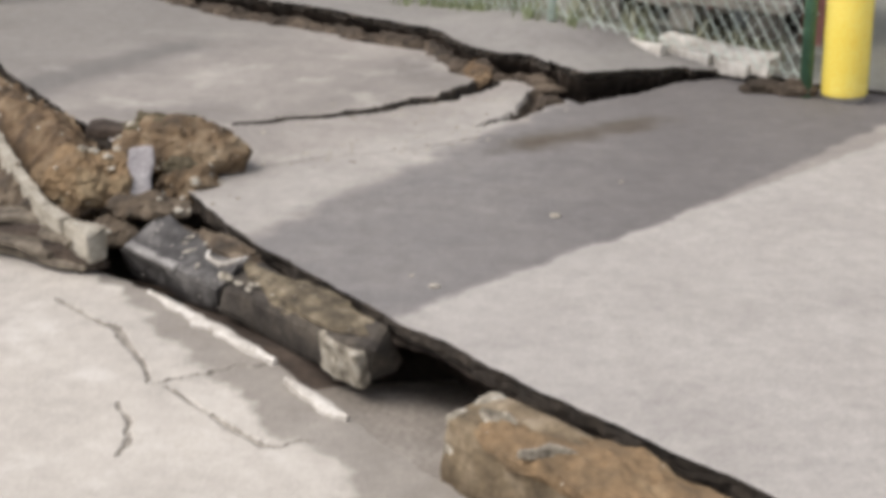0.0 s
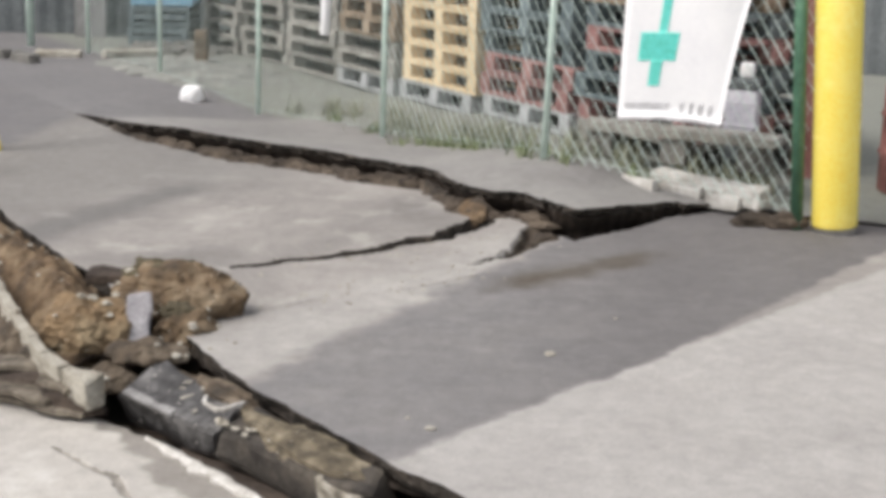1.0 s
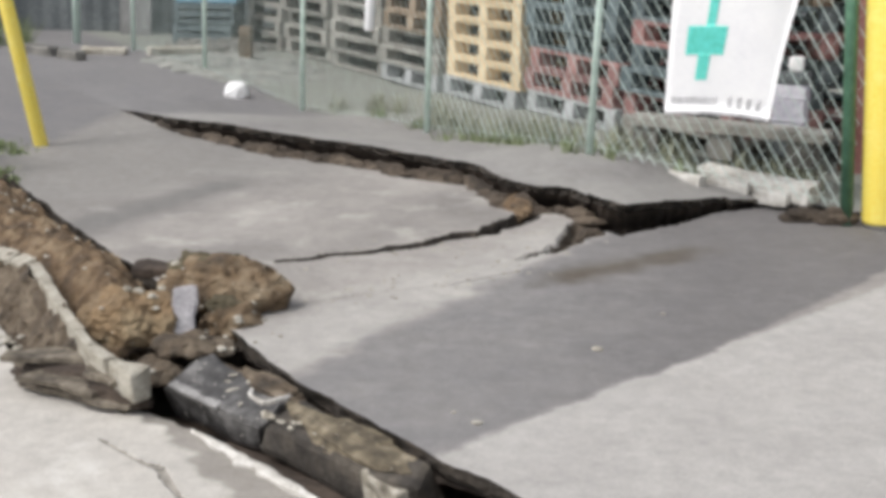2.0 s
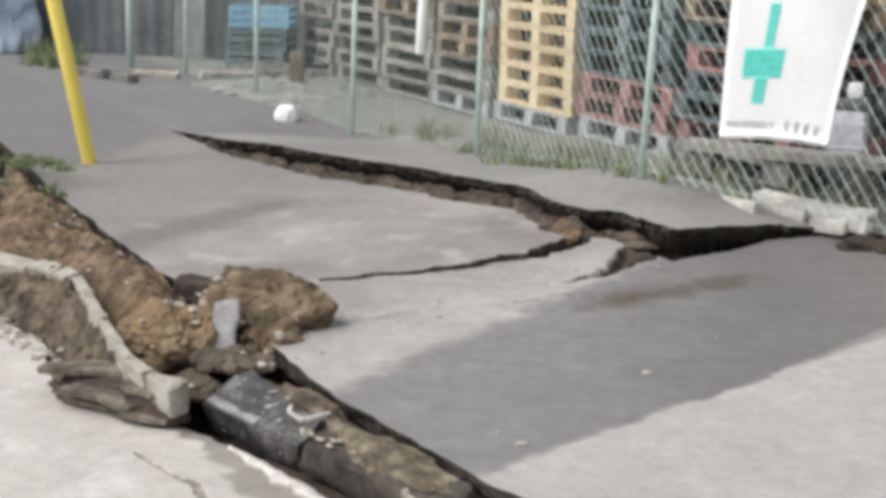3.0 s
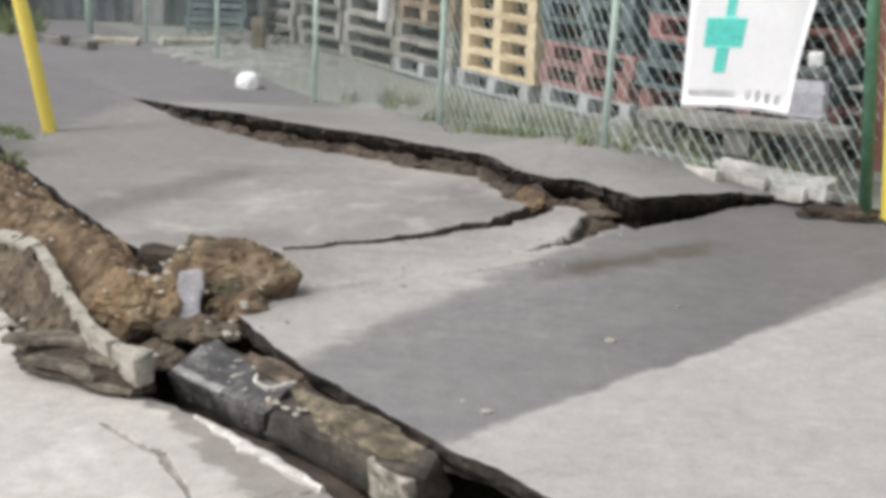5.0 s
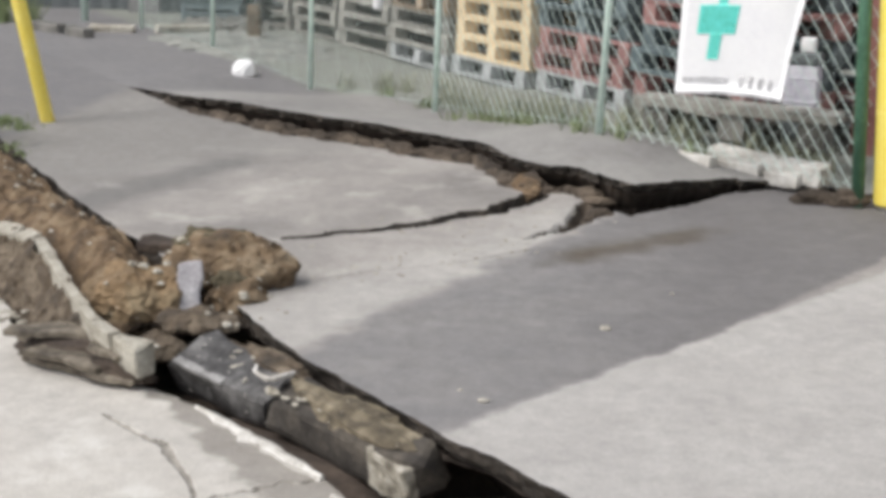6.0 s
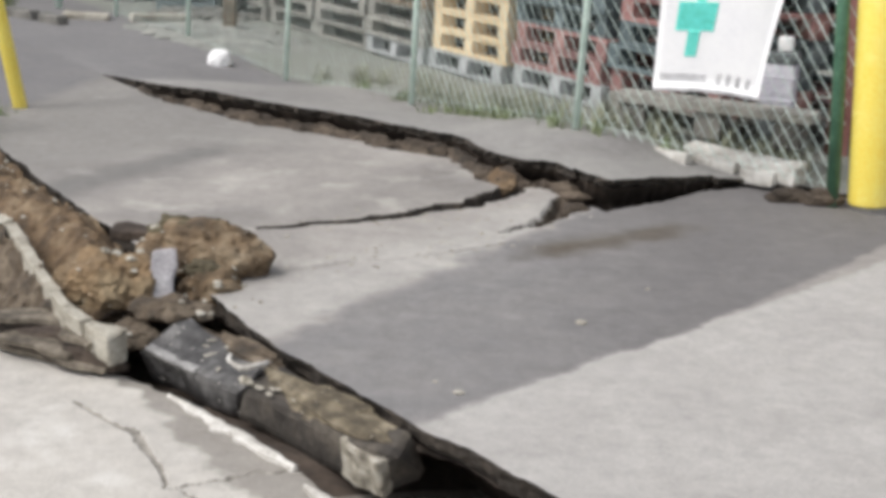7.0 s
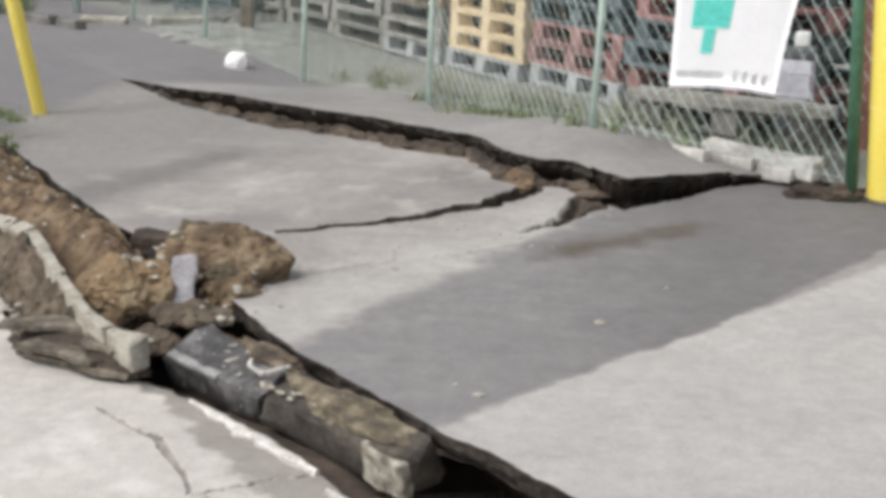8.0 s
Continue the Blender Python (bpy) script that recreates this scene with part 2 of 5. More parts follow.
MAT_SLIDE = material("grey_brown_slide", (0.098, 0.074, 0.051), 0.95, (0.04, 0.032, 0.024), (0.19, 0.155, 0.115), 10, 45, 1.0, 30, speck=((0.30, 0.27, 0.22), 30, 0.08))
# Soil colour darkened to stand in for shade inside trench and split.
MAT_SOIL_SHADE = material("shaded_soil", (0.054, 0.040, 0.031), 0.95, (0.028, 0.021, 0.016), (0.090, 0.068, 0.052), 8, 50, 1.0, 30)
MAT_RUBBLE = material("grey_brown_rubble", (0.060, 0.046, 0.034), 0.95, (0.024, 0.019, 0.014), (0.120, 0.095, 0.071), 6, 60, 1.0, 40, rand=0.4)
MAT_HAIR = material("crack_grey", (0.28, 0.26, 0.23), 0.95, (0.15, 0.137, 0.118), (0.38, 0.355, 0.315), 20, 60, 0.6, 60)
MAT_SAND = material("trench_floor_silt", (0.33, 0.30, 0.265), 0.95, (0.22, 0.197, 0.17), (0.42, 0.385, 0.345), 3, 60, 0.6, 60)
MAT_KERB = material("weathered_concrete_kerb", (0.37, 0.345, 0.29), 0.9, (0.20, 0.18, 0.14), (0.50, 0.475, 0.415), 9, 80, 0.6, 60)
MAT_EDGING = material("bleached_edging", (0.56, 0.54, 0.50), 0.9, (0.34, 0.315, 0.28), (0.74, 0.72, 0.68), 12, 80, 0.5, 60)
MAT_BROKEN = material("dirty_broken_concrete", (0.29, 0.265, 0.215), 0.9, (0.08, 0.068, 0.052), (0.50, 0.47, 0.41), 22, 80, 1.0, 45)
MAT_CRUMB = material("olive_crumbled_soil", (0.132, 0.108, 0.072), 0.95, (0.048, 0.039, 0.027), (0.27, 0.23, 0.165), 15, 50, 0.8, 32, speck=((0.40, 0.36, 0.29), 32, 0.09))
MAT_GUTTER_B = material("soil_dark_concrete", (0.050, 0.043, 0.036), 0.85, (0.024, 0.020, 0.017), (0.105, 0.09, 0.072), 11, 60, 0.9, 40)
MAT_GUTTER = material("wet_dark_concrete", (0.062, 0.059, 0.058), 0.55, (0.024, 0.022, 0.02), (0.17, 0.165, 0.16), 13, 60, 0.9, 40, speck=((0.38, 0.36, 0.33), 30, 0.13))
MAT_BLOCK = material("soil_stained_concrete", (0.195, 0.150, 0.095), 0.9, (0.09, 0.07, 0.046), (0.33, 0.275, 0.20), 9, 60, 0.8, 40)
MAT_PLATE = material("old_grey_asphalt", (0.128, 0.108, 0.083), 0.9, (0.045, 0.037, 0.028), (0.23, 0.20, 0.158), 16, 60, 0.8, 45)
MAT_STONE = material("grey_stone", (0.25, 0.245, 0.24), 0.85, (0.15, 0.145, 0.14), (0.34, 0.335, 0.325), 12, 80, 0.4, 60)
MAT_SLAB = material("lavender_grey_stone", (0.37, 0.355, 0.37), 0.8, (0.27, 0.26, 0.27), (0.46, 0.45, 0.46), 9, 70, 0.3, 60)
MAT_POST = material("green_painted_steel", (0.56, 0.69, 0.62), 0.5, (0.48, 0.60, 0.54), (0.65, 0.76, 0.70), 14, 90, 0.1, 90)
MAT_GATE = material("dark_green_paint", (0.07, 0.17, 0.105), 0.5, (0.05, 0.12, 0.075), (0.11, 0.23, 0.145), 14, 90, 0.1, 90)
MAT_WIRE = material("green_coated_wire", (0.56, 0.66, 0.62), 0.5, bump=0.0)
MAT_YELLOW = material("yellow_guard_plastic", (0.96, 0.78, 0.155), 0.25, (0.94, 0.74, 0.13), (0.97, 0.81, 0.21), 5, 60, 0.05, 60)
MAT_POLE = material("pole_concrete", (0.42, 0.41, 0.39), 0.85, scale=8)
MAT_STEEL = material("galvanised_steel", (0.5, 0.5, 0.5), 0.45, metal=0.8)
MAT_WHITE = material("white_vinyl", (0.90, 0.90, 0.91), 0.45, (0.85, 0.85, 0.87), (0.93, 0.93, 0.93), 4, 50, 0.05, 30)
MAT_CROSS = material("green_print", (0.12, 0.66, 0.57), 0.5, (0.10, 0.60, 0.51), (0.16, 0.72, 0.62), 5, 50, 0.02, 30)
MAT_PRINT = material("grey_print", (0.45, 0.45, 0.46), 0.5, scale=10, bump=0.02)
MAT_GRASS = material("weed_green", (0.20, 0.245, 0.12), 0.8, (0.13, 0.165, 0.075), (0.29, 0.335, 0.18), 9, 40, 0.1, 40)
MAT_DRY = material("dry_olive_grass", (0.30, 0.31, 0.225), 0.9, (0.20, 0.21, 0.14), (0.40, 0.41, 0.31), 9, 40, 0.1, 40)
MAT_GRAVEL = material("pale_yard_gravel", (0.235, 0.243, 0.222), 0.95, (0.195, 0.195, 0.178), (0.33, 0.325, 0.295), 5, 50, 0.8, 40)
MAT_BAG = material("white_plastic_bag", (0.82, 0.82, 0.82), 0.4, (0.75, 0.75, 0.76), (0.86, 0.86, 0.86), 6, 30, 0.2, 20)
MAT_PALLET = {
    "grey": material("weathered_grey_wood", (0.27, 0.262, 0.235), 0.9, (0.17, 0.165, 0.147), (0.36, 0.35, 0.32), 6, 50, 0.4, 50, rand=0.25),
    "yellow": material("pale_new_pine", (0.70, 0.57, 0.37), 0.8, (0.58, 0.44, 0.24), (0.78, 0.64, 0.42), 6, 50, 0.3, 50, rand=0.08),
    "red": material("faded_red_plastic", (0.30, 0.16, 0.15), 0.7, (0.20, 0.10, 0.095), (0.39, 0.23, 0.215), 6, 50, 0.2, 50, rand=0.2),
    "brown": material("old_brown_wood", (0.22, 0.17, 0.12), 0.9, (0.12, 0.09, 0.06), (0.33, 0.26, 0.19), 6, 50, 0.4, 50, rand=0.2),
    "light": material("light_grey_plastic", (0.35, 0.365, 0.365), 0.7, (0.28, 0.29, 0.30), (0.46, 0.47, 0.48), 6, 50, 0.2, 50, rand=0.1),
    "blue": material("dark_teal_plastic", (0.11, 0.145, 0.155), 0.6, (0.07, 0.095, 0.10), (0.17, 0.21, 0.22), 6, 50, 0.2, 50, rand=0.2),
}
MAT_DARKWALL = material("dark_corrugated_sheet", (0.125, 0.140, 0.144), 0.7, (0.075, 0.087, 0.091), (0.175, 0.19, 0.193), 1.2, 30, 0.2, 40)
MAT_SACK = material("lavender_white_sack", (0.62, 0.61, 0.68), 0.7, (0.45, 0.44, 0.52), (0.76, 0.75, 0.80), 8, 50, 0.4, 40)
MAT_BLUE = material("blue_plastic", (0.22, 0.42, 0.56), 0.5, (0.14, 0.32, 0.46), (0.32, 0.52, 0.64), 4, 40, 0.1, 40)
MAT_TIMBER = material("grey_timber", (0.17, 0.165, 0.15), 0.9, (0.10, 0.095, 0.085), (0.25, 0.24, 0.22), 5, 60, 0.4, 50)
MAT_TIMBER_PALE = material("plain_grey_board", (0.225, 0.225, 0.22), 0.85, (0.17, 0.17, 0.165), (0.28, 0.28, 0.275), 4, 50, 0.2, 50)
MAT_TARP = material("faded_blue_tarpaulin", (0.46, 0.56, 0.66), 0.6, (0.36, 0.46, 0.57), (0.56, 0.65, 0.73), 3, 40, 0.3, 20)
MAT_REDSTEEL = material("red_oxide_steel", (0.30, 0.135, 0.12), 0.6, (0.22, 0.09, 0.08), (0.38, 0.19, 0.17), 6, 50, 0.1, 50)


# ---------------------------------------------------------------- mesh helpers
def raw_mesh(name, verts, faces, mat, smooth=False):
    me = bpy.data.meshes.new(name)
    me.from_pydata([tuple(v) for v in verts], [], faces)
    me.materials.append(mat)
    if smooth:
        me.shade_smooth()
    me.update()
    return me


def link(name, me, parent=None, label=""):
    ob = new(name, me)
    if parent is not None:
        ob.parent = parent
    return tagged(ob, label)


def part(name, bm, mat, parent=None, label="", smooth=False):
    """One mesh object from a bmesh, under a thing or a part."""
    me = bpy.data.meshes.new(name)
    bmesh.ops.recalc_face_normals(bm, faces=bm.faces)
    bm.to_mesh(me)
    bm.free()
    me.materials.append(mat)
    if smooth:
        me.shade_smooth()
    return link(name, me, parent, label)


def thing(name, label, category, m=None, group="", kind=""):
    ob = new(name)
    ob.empty_display_size = 0.1
    if m is not None:
        ob.matrix_world = m
    return tagged(ob, label, category, group, kind)


def box(bm, size, at=(0, 0, 0), bevel=0.0, rough=0.0, turn=None, seed=0):
    """A bevelled block; rough shifts its corners and edges a little."""
    made = bmesh.ops.create_cube(bm, size=1.0)["verts"]
    mat4 = Matrix.Translation(at) @ (turn.to_4x4() if turn else Matrix()) @ Matrix.Diagonal((*size, 1))
    bmesh.ops.transform(bm, matrix=mat4, verts=made)
    if bevel:
        edges = list({e for v in made for e in v.link_edges})
        made = bmesh.ops.bevel(bm, geom=edges, offset=bevel, segments=2, affect="EDGES", profile=0.6)["verts"]
    if rough:
        for v in made:
            v.co += noise.noise_vector(v.co * 9 + Vector((seed, 0, 0))) * rough
    return made


def tube(bm, pts, radius, sides=8, cap=True):
    """A round bar along a polyline."""
    rings = []
    for i, p in enumerate(pts):
        p = Vector(p)
        d = (Vector(pts[min(i + 1, len(pts) - 1)]) - Vector(pts[max(i - 1, 0)])).normalized()
        u = d.orthogonal().normalized() if abs(d.z) > 0.9 else d.cross(Vector((0, 0, 1))).normalized()
        w = d.cross(u)
        r = radius[i] if isinstance(radius, (list, tuple)) else radius
        rings.append([bm.verts.new(p + (u * math.cos(a) + w * math.sin(a)) * r) for a in (2 * math.pi * k / sides for k in range(sides))])
    for a, b in zip(rings, rings[1:]):
        for k in range(sides):
            bm.faces.new((a[k], a[(k + 1) % sides], b[(k + 1) % sides], b[k]))
    if cap:
        bm.faces.new(rings[0][::-1])
        bm.faces.new(rings[-1])


def lump(bm, size, at, seed, detail=4, amount=0.35, flat=0.3):
    """An uneven clod or stone, flattened below."""
    made = bmesh.ops.create_icosphere(bm, subdivisions=detail, radius=1.0)["verts"]
    off = Vector((seed * 3.7, seed * 1.3, seed * 7.1))
    for v in made:
        n = v.co.normalized()
        k = 1 + amount * noise.fractal(n * 1.3 + off, 0.9, 2.1, 5)
        k += 0.05 * noise.noise(n * 6 + off) + 0.03 * noise.noise(n * 15 + off)
        c = n * k
        if c.z < -flat:
            c.z = -flat + (c.z + flat) * 0.15
        v.co = Vector((c.x * size[0], c.y * size[1], c.z * size[2])) + Vector(at)
    return made


def chain(points, t):
    """A point at parameter t (0 to the last index) of a polyline of tuples."""
    i = min(int(t), len(points) - 2)
    f = t - i
    return [a + (b - a) * f for a, b in zip(points[i], points[i + 1])]


# ---------------------------------------------------------------- the broken paving
# Each row: near edge of the middle sheet, far edge of it, and by how much the roadside stands above it there.
SPLIT = [
    (-8.0, 14.5, -8.2, 16.0, 0), (-5.0, 10.8, -5.2, 12.6, 0), (-3.45, 8.33, -3.6, 10.7, 0), (-2.82, 7.31, -2.77, 9.47, 0),
    (-2.4, 6.65, -2.24, 8.68, 0.07), (-2.01, 6.05, -1.75, 8.12, 0.12), (-1.59, 5.46, -1.3, 7.78, 0.125), (-1.2, 4.95, -0.95, 7.60, 0.125),
    (-0.86, 4.455, -0.48, 7.27, 0.12), (-0.605, 4.045, -0.2, 7.16, 0.12), (-0.335, 3.72, 0.0, 6.62, 0.12), (-0.08, 3.43, 0.13, 6.49, 0.12),
    (0.05, 3.30, 0.33, 6.49, 0.12), (0.16, 3.18, 0.45, 6.21, 0.12), (0.36, 2.96, 0.54, 6.10, 0.115), (0.53, 2.79, 0.74, 6.30, 0.105),
    (0.72, 2.62, 1.10, 6.67, 0.06), (1.2, 2.05, 1.36, 6.86, 0.03), (1.8, 1.4, 1.66, 6.69, 0.02), (3.0, 0.0, 3.0, 6.4, 0.0),
]
SPLIT.append((5.0, -4.0, 9.0, 6.0, 0.0))
TRENCH = [(-8.0, 13.6), (-5.0, 9.9), (-3.3, 6.0), (-2.3, 5.30), (-1.84, 4.86), (-1.58, 4.37), (-1.30, 4.17), (-1.11, 4.10), (-0.90, 3.95),
          (-0.65, 3.71), (-0.43, 3.47), (-0.23, 3.24), (-0.04, 3.0), (0.12, 2.75), (0.38, 2.40), (0.9, 1.8), (1.6, 1.0), (2.8, -0.3), (4.8, -4.3)]
HAIR = [
    [(-1.14, 3.842, 0.006), (-1.04, 3.749, 0.008), (-0.967, 3.688, 0.009), (-0.922, 3.667, 0.012), (-0.885, 3.595, 0.015), (-0.855, 3.553, 0.013), (-0.752, 3.40, 0.009), (-0.718, 3.29, 0.006)],
    [(-0.70, 3.285, 0.006), (-0.613, 3.349, 0.008), (-0.53, 3.41, 0.008), (-0.44, 3.465, 0.009)],
    [(-0.66, 3.275, 0.006), (-0.511, 3.126, 0.009), (-0.373, 2.996, 0.012), (-0.267, 3.04, 0.011)],
    [(-0.784, 3.189, 0.006), (-0.716, 3.078, 0.008), (-0.707, 2.905, 0.007)],
]
SIDE = [(-0.92, 5.45, 0.008), (-0.67, 5.60, 0.020), (-0.49, 5.69, 0.028), (-0.35, 5.78, 0.034), (-0.24, 5.93, 0.038), (-0.07, 6.10, 0.044), (0.12, 6.44, 0.07)]
SPUR = [(0.07, 5.62, 0.004), (0.20, 5.77, 0.026), (0.31, 6.03, 0.060), (0.41, 6.26, 0.105)]
KNOTS = [(-1.75, 8.2, 0.12), (-0.5, 7.4, 0.12), (0.5, 6.3, 0.13), (1.1, 6.75, 0.08), (1.65, 6.5, 0.05), (0.42, 7.1, 0.20), (-0.53, 8.5, 0.05),
         (-1.58, 10.1, -0.07), (-2.7, 11.7, 0.0), (-3.8, 13.4, 0.0), (-0.5, 10.2, 0.05), (0.6, 9.3, 0.10), (-2.8, 9.6, 0.01), (-4.0, 11.0, 0.0), (2.6, 7.0, 0.03),
         (2.5, 9.5, 0.05), (0, 16, 0.0), (-6, 16, 0.0), (4, 12, 0.0), (-8, 18, 0.0), (4, 7, 0)]


def far_height(x, y):
    s = w = 0.0
    for kx, ky, kz in KNOTS:
        k = 1.0 / ((x - kx) ** 2 + (y - ky) ** 2 + 0.05) ** 1.6
        s += k * kz
        w += k
    return s / w


def to_line(x, y, line):
    """Distance to a polyline and its half width there."""
    best, width = 9.0, 0.0
    for (ax, ay, aw), (bx, by, bw) in zip(line, line[1:]):
        dx, dy = bx - ax, by - ay
        f = max(0.0, min(1.0, ((x - ax) * dx + (y - ay) * dy) / (dx * dx + dy * dy)))
        d = math.hypot(x - ax - f * dx, y - ay - f * dy)
        if d < best:
            best, width = d, aw + f * (bw - aw)
    return best, width


FINE = [(-0.74, 4.80, 0.006), (-0.50, 5.00, 0.007), (-0.30, 5.12, 0.007), (-0.12, 5.24, 0.006), (0.10, 5.44, 0.006)]


def mid_height(x, y):
    z = 0.012 * noise.noise(Vector((x * 0.7, y * 0.7, 3))) + 0.004 * noise.noise(Vector((x * 3, y * 3, 8)))
    if -0.8 < x < 0.2 and 4.6 < y < 5.6:
        k = ragged(x, y, 0.02, 6.0)
        d, w = to_line(x + k, y - k, FINE)
        if d < w + 0.004:
            z -= 0.012
    if -1.0 < x < 0.6 and 5.4 < y < 6.6:
        for line in (SIDE, SPUR):
            k = ragged(x, y, 0.036, 2.0)
            d, w = to_line(x + k, y - k, line)
            if d < w:
                z -= min(0.10, 0.03 + 4.0 * (w - d)) if line is SIDE else min(0.065, 0.012 + 1.6 * (w - d))
            elif d < w + 0.05:
                z -= 0.004 * (1 - (d - w) / 0.05)
    return z


def hair_depth(x, y):
    """Depth of the fine cracks in the near paving."""
    if -1.3 < x < -0.1 and 2.5 < y < 4.0:
        k = ragged(x, y, 0.05, 61.0)
        for line in HAIR:
            d, w = to_line(x + k, y - k, line)
            w *= 1.0 + 0.6 * noise.noise(Vector((x * 9, y * 9, 77))) + 0.5 * noise.noise(Vector((x * 31, y * 31, 78)))
            if d < w:
                return min(0.008, 0.002 + 1.0 * (w - d))
    return 0.0


def near_height(x, y):
    z = -0.16 + 0.012 * noise.noise(Vector((x * 0.9, y * 0.9, 13))) + 0.003 * noise.noise(Vector((x * 5, y * 5, 17)))
    return z - hair_depth(x, y)


def lattice(name, rows, mat, smooth=True):
    n = len(rows[0])
    verts = [v for r in rows for v in r]
    faces = [(i * n + j, i * n + j + 1, (i + 1) * n + j + 1, (i + 1) * n + j) for i in range(len(rows) - 1) for j in range(n - 1)]
    return raw_mesh(name, verts, faces, mat, smooth)


def steps(count_by_segment):
    out = []
    for i, c in enumerate(count_by_segment):
        out += [i + k / c for k in range(c)]
    return out + [float(len(count_by_segment))]


FAR_ROW = steps([8, 12, 30, 40, 45, 45, 45, 40, 45, 40, 45, 30, 30, 30, 30, 30, 30, 30, 20, 12])


def ragged(x, y, amount, seed):
    return amount * (noise.noise(Vector((x * 2.3, y * 2.3, seed))) + 0.6 * noise.noise(Vector((x * 8, y * 8, seed + 5))) + 0.35 * noise.noise(Vector((x * 22, y * 22, seed + 9))))


def mid_line(t):
    """The two smooth edges of the middle sheet at t, the uplift, and the unit vector across."""
    p = chain(SPLIT, t)
    across = Vector((p[2] - p[0], p[3] - p[1])).normalized()
    return Vector(p[:2]), Vector(p[2:4]), p[4], across


def mid_edge(t, far):
    n, f, up, across = mid_line(t)
    amount = 0.06 if 3 < t < 18 else 0.02
    q = f + across * ragged(*f, amount, 1.0) if far else n + across * ragged(*n, 0.022, 4.0)
    return q.x, q.y, up


def skirt(name, edge, depth, mat, parent, inward, seed, label="", top=0.0, bulge=0.014, hollow=1.0):
    """The broken face that hangs from an edge, uneven, leaning inward by the given vector."""
    rows = []
    for k in range(7):
        f = k / 6
        row = []
        for x, y, z in edge:
            d = top + (depth - top) * f
            n = noise.noise_vector(Vector((x * 9, y * 9, d * 22 + seed))) * bulge + noise.noise_vector(Vector((x * 30, y * 30, d * 60 + seed))) * bulge * 0.5
            if k == 0 and top == 0.0:
                n *= 0
            row.append((x + inward[0] * f ** hollow + n.x, y + inward[1] * f ** hollow + n.y, z - d))
        rows.append(row)
    return link(name, lattice(name, rows, mat, False), parent, label)


def build_paving():
    # soil below everything, out to the horizon
    rows = []
    for y in (-1500, -300, -60, -20, -8, 20, 60, 300, 1500):
        rows.append([(x, y, -0.75) for x in (-1500, -300, -60, -20, 20, 60, 300, 1500)])
    tagged(link("ground", lattice("ground", rows, MAT_YARD)), "grey-brown earth beneath and around the broken paving", "ground", kind="structure")

    # middle sheet
    rows = []
    for t in FAR_ROW:
        pn, pf, _, across = mid_line(t)
        dn, df = Vector(mid_edge(t, False)[:2]) - pn, Vector(mid_edge(t, True)[:2]) - pf
        row = []
        for j in range(241):
            f = j / 240
            q = pn.lerp(pf, f) + dn * math.exp(-f * 25) + df * math.exp(-(1 - f) * 25)
            row.append((q.x, q.y, mid_height(q.x, q.y)))
        rows.append(row)
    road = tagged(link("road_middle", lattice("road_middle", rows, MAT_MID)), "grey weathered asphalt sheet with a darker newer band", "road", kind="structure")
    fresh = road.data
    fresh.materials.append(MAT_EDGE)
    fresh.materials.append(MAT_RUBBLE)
    # sunken crack faces: dark broken asphalt, with the cracks' shade put into the colour
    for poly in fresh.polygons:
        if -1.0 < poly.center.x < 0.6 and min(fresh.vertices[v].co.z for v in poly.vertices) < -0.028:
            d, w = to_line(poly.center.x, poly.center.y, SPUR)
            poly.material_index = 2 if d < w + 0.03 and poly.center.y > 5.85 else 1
    near = [r[0] for r in rows]
    skirt("asphalt_edge", near, 0.060, MAT_EDGE, road, (0.012, 0.020), 1.0, "dark broken asphalt edge")
    # soil faces get the darkened colour, so the hollow's shade is painted in
    skirt("soil_face", near, 0.75, MAT_SOIL_SHADE, road, (0.30, 0.36), 2.0, "soil under the asphalt, darkened in colour for shade", 0.052, 0.02, 0.34)
    far = [r[-1] for r in rows if -2.76 < r[-1][0] < 2.2]
    skirt("asphalt_edge", far, 0.06, MAT_EDGE, road, (0, -0.02), 3.0, "dark broken asphalt edge")
    skirt("soil_face", far, 0.6, MAT_SOIL_SHADE, road, (0, -0.06), 4.0, "soil under the asphalt, darkened in colour for shade", 0.055)

    # roadside sheet behind the long split
    rows = []
    for t in FAR_ROW:
        _, pf, up, across = mid_line(t)
        near_by = [mid_line(max(0.0, min(len(SPLIT) - 1.001, t + k / 4)))[1] for k in range(-4, 5)]
        pf = sum(near_by, Vector((0, 0))) / 9 if 4 < t < 17.5 else pf
        fx, fy, _ = mid_edge(t, True)
        wide = up / 0.12
        mid_edge_z = mid_height(fx, fy) if up < 0.02 else 0.0
        shift = (Vector((fx, fy)) - pf) * (1 - 0.5 * wide) + across * (0.06 + (0.05 if 12.5 < t < 16 else 0.0) + 0.4 * ragged(pf.x, pf.y, 0.06, 21.0)) * wide
        tip = Vector((pf.x * 2.2 + (0.6 if pf.x > 0 else 0), 24.0))
        row = []
        for j in range(91):
            f = (j / 90) ** 2.2
            q = pf.lerp(tip, f) + shift * math.exp(-f * 40)
            x, y = q
            h = far_height(x, y)
            near_edge = math.exp(-((y - pf.y) / 0.25) ** 2)
            z = (h + 0.006 * noise.noise(Vector((x * 1.7, y * 1.7, 30)))) * (1 - near_edge) + (mid_edge_z + up) * near_edge
            row.append((x, y, z))
        rows.append(row)
    road = tagged(link("road_far", lattice("road_far", rows, MAT_FAR)), "grey roadside asphalt lifted along a long split", "road", kind="structure")
    edge = [r[0] for r in rows if -2.76 < r[0][0] < 2.2]
    skirt("asphalt_edge", edge, 0.045, MAT_EDGE, road, (0, 0.03), 5.0, "dark broken asphalt edge", bulge=0.026)
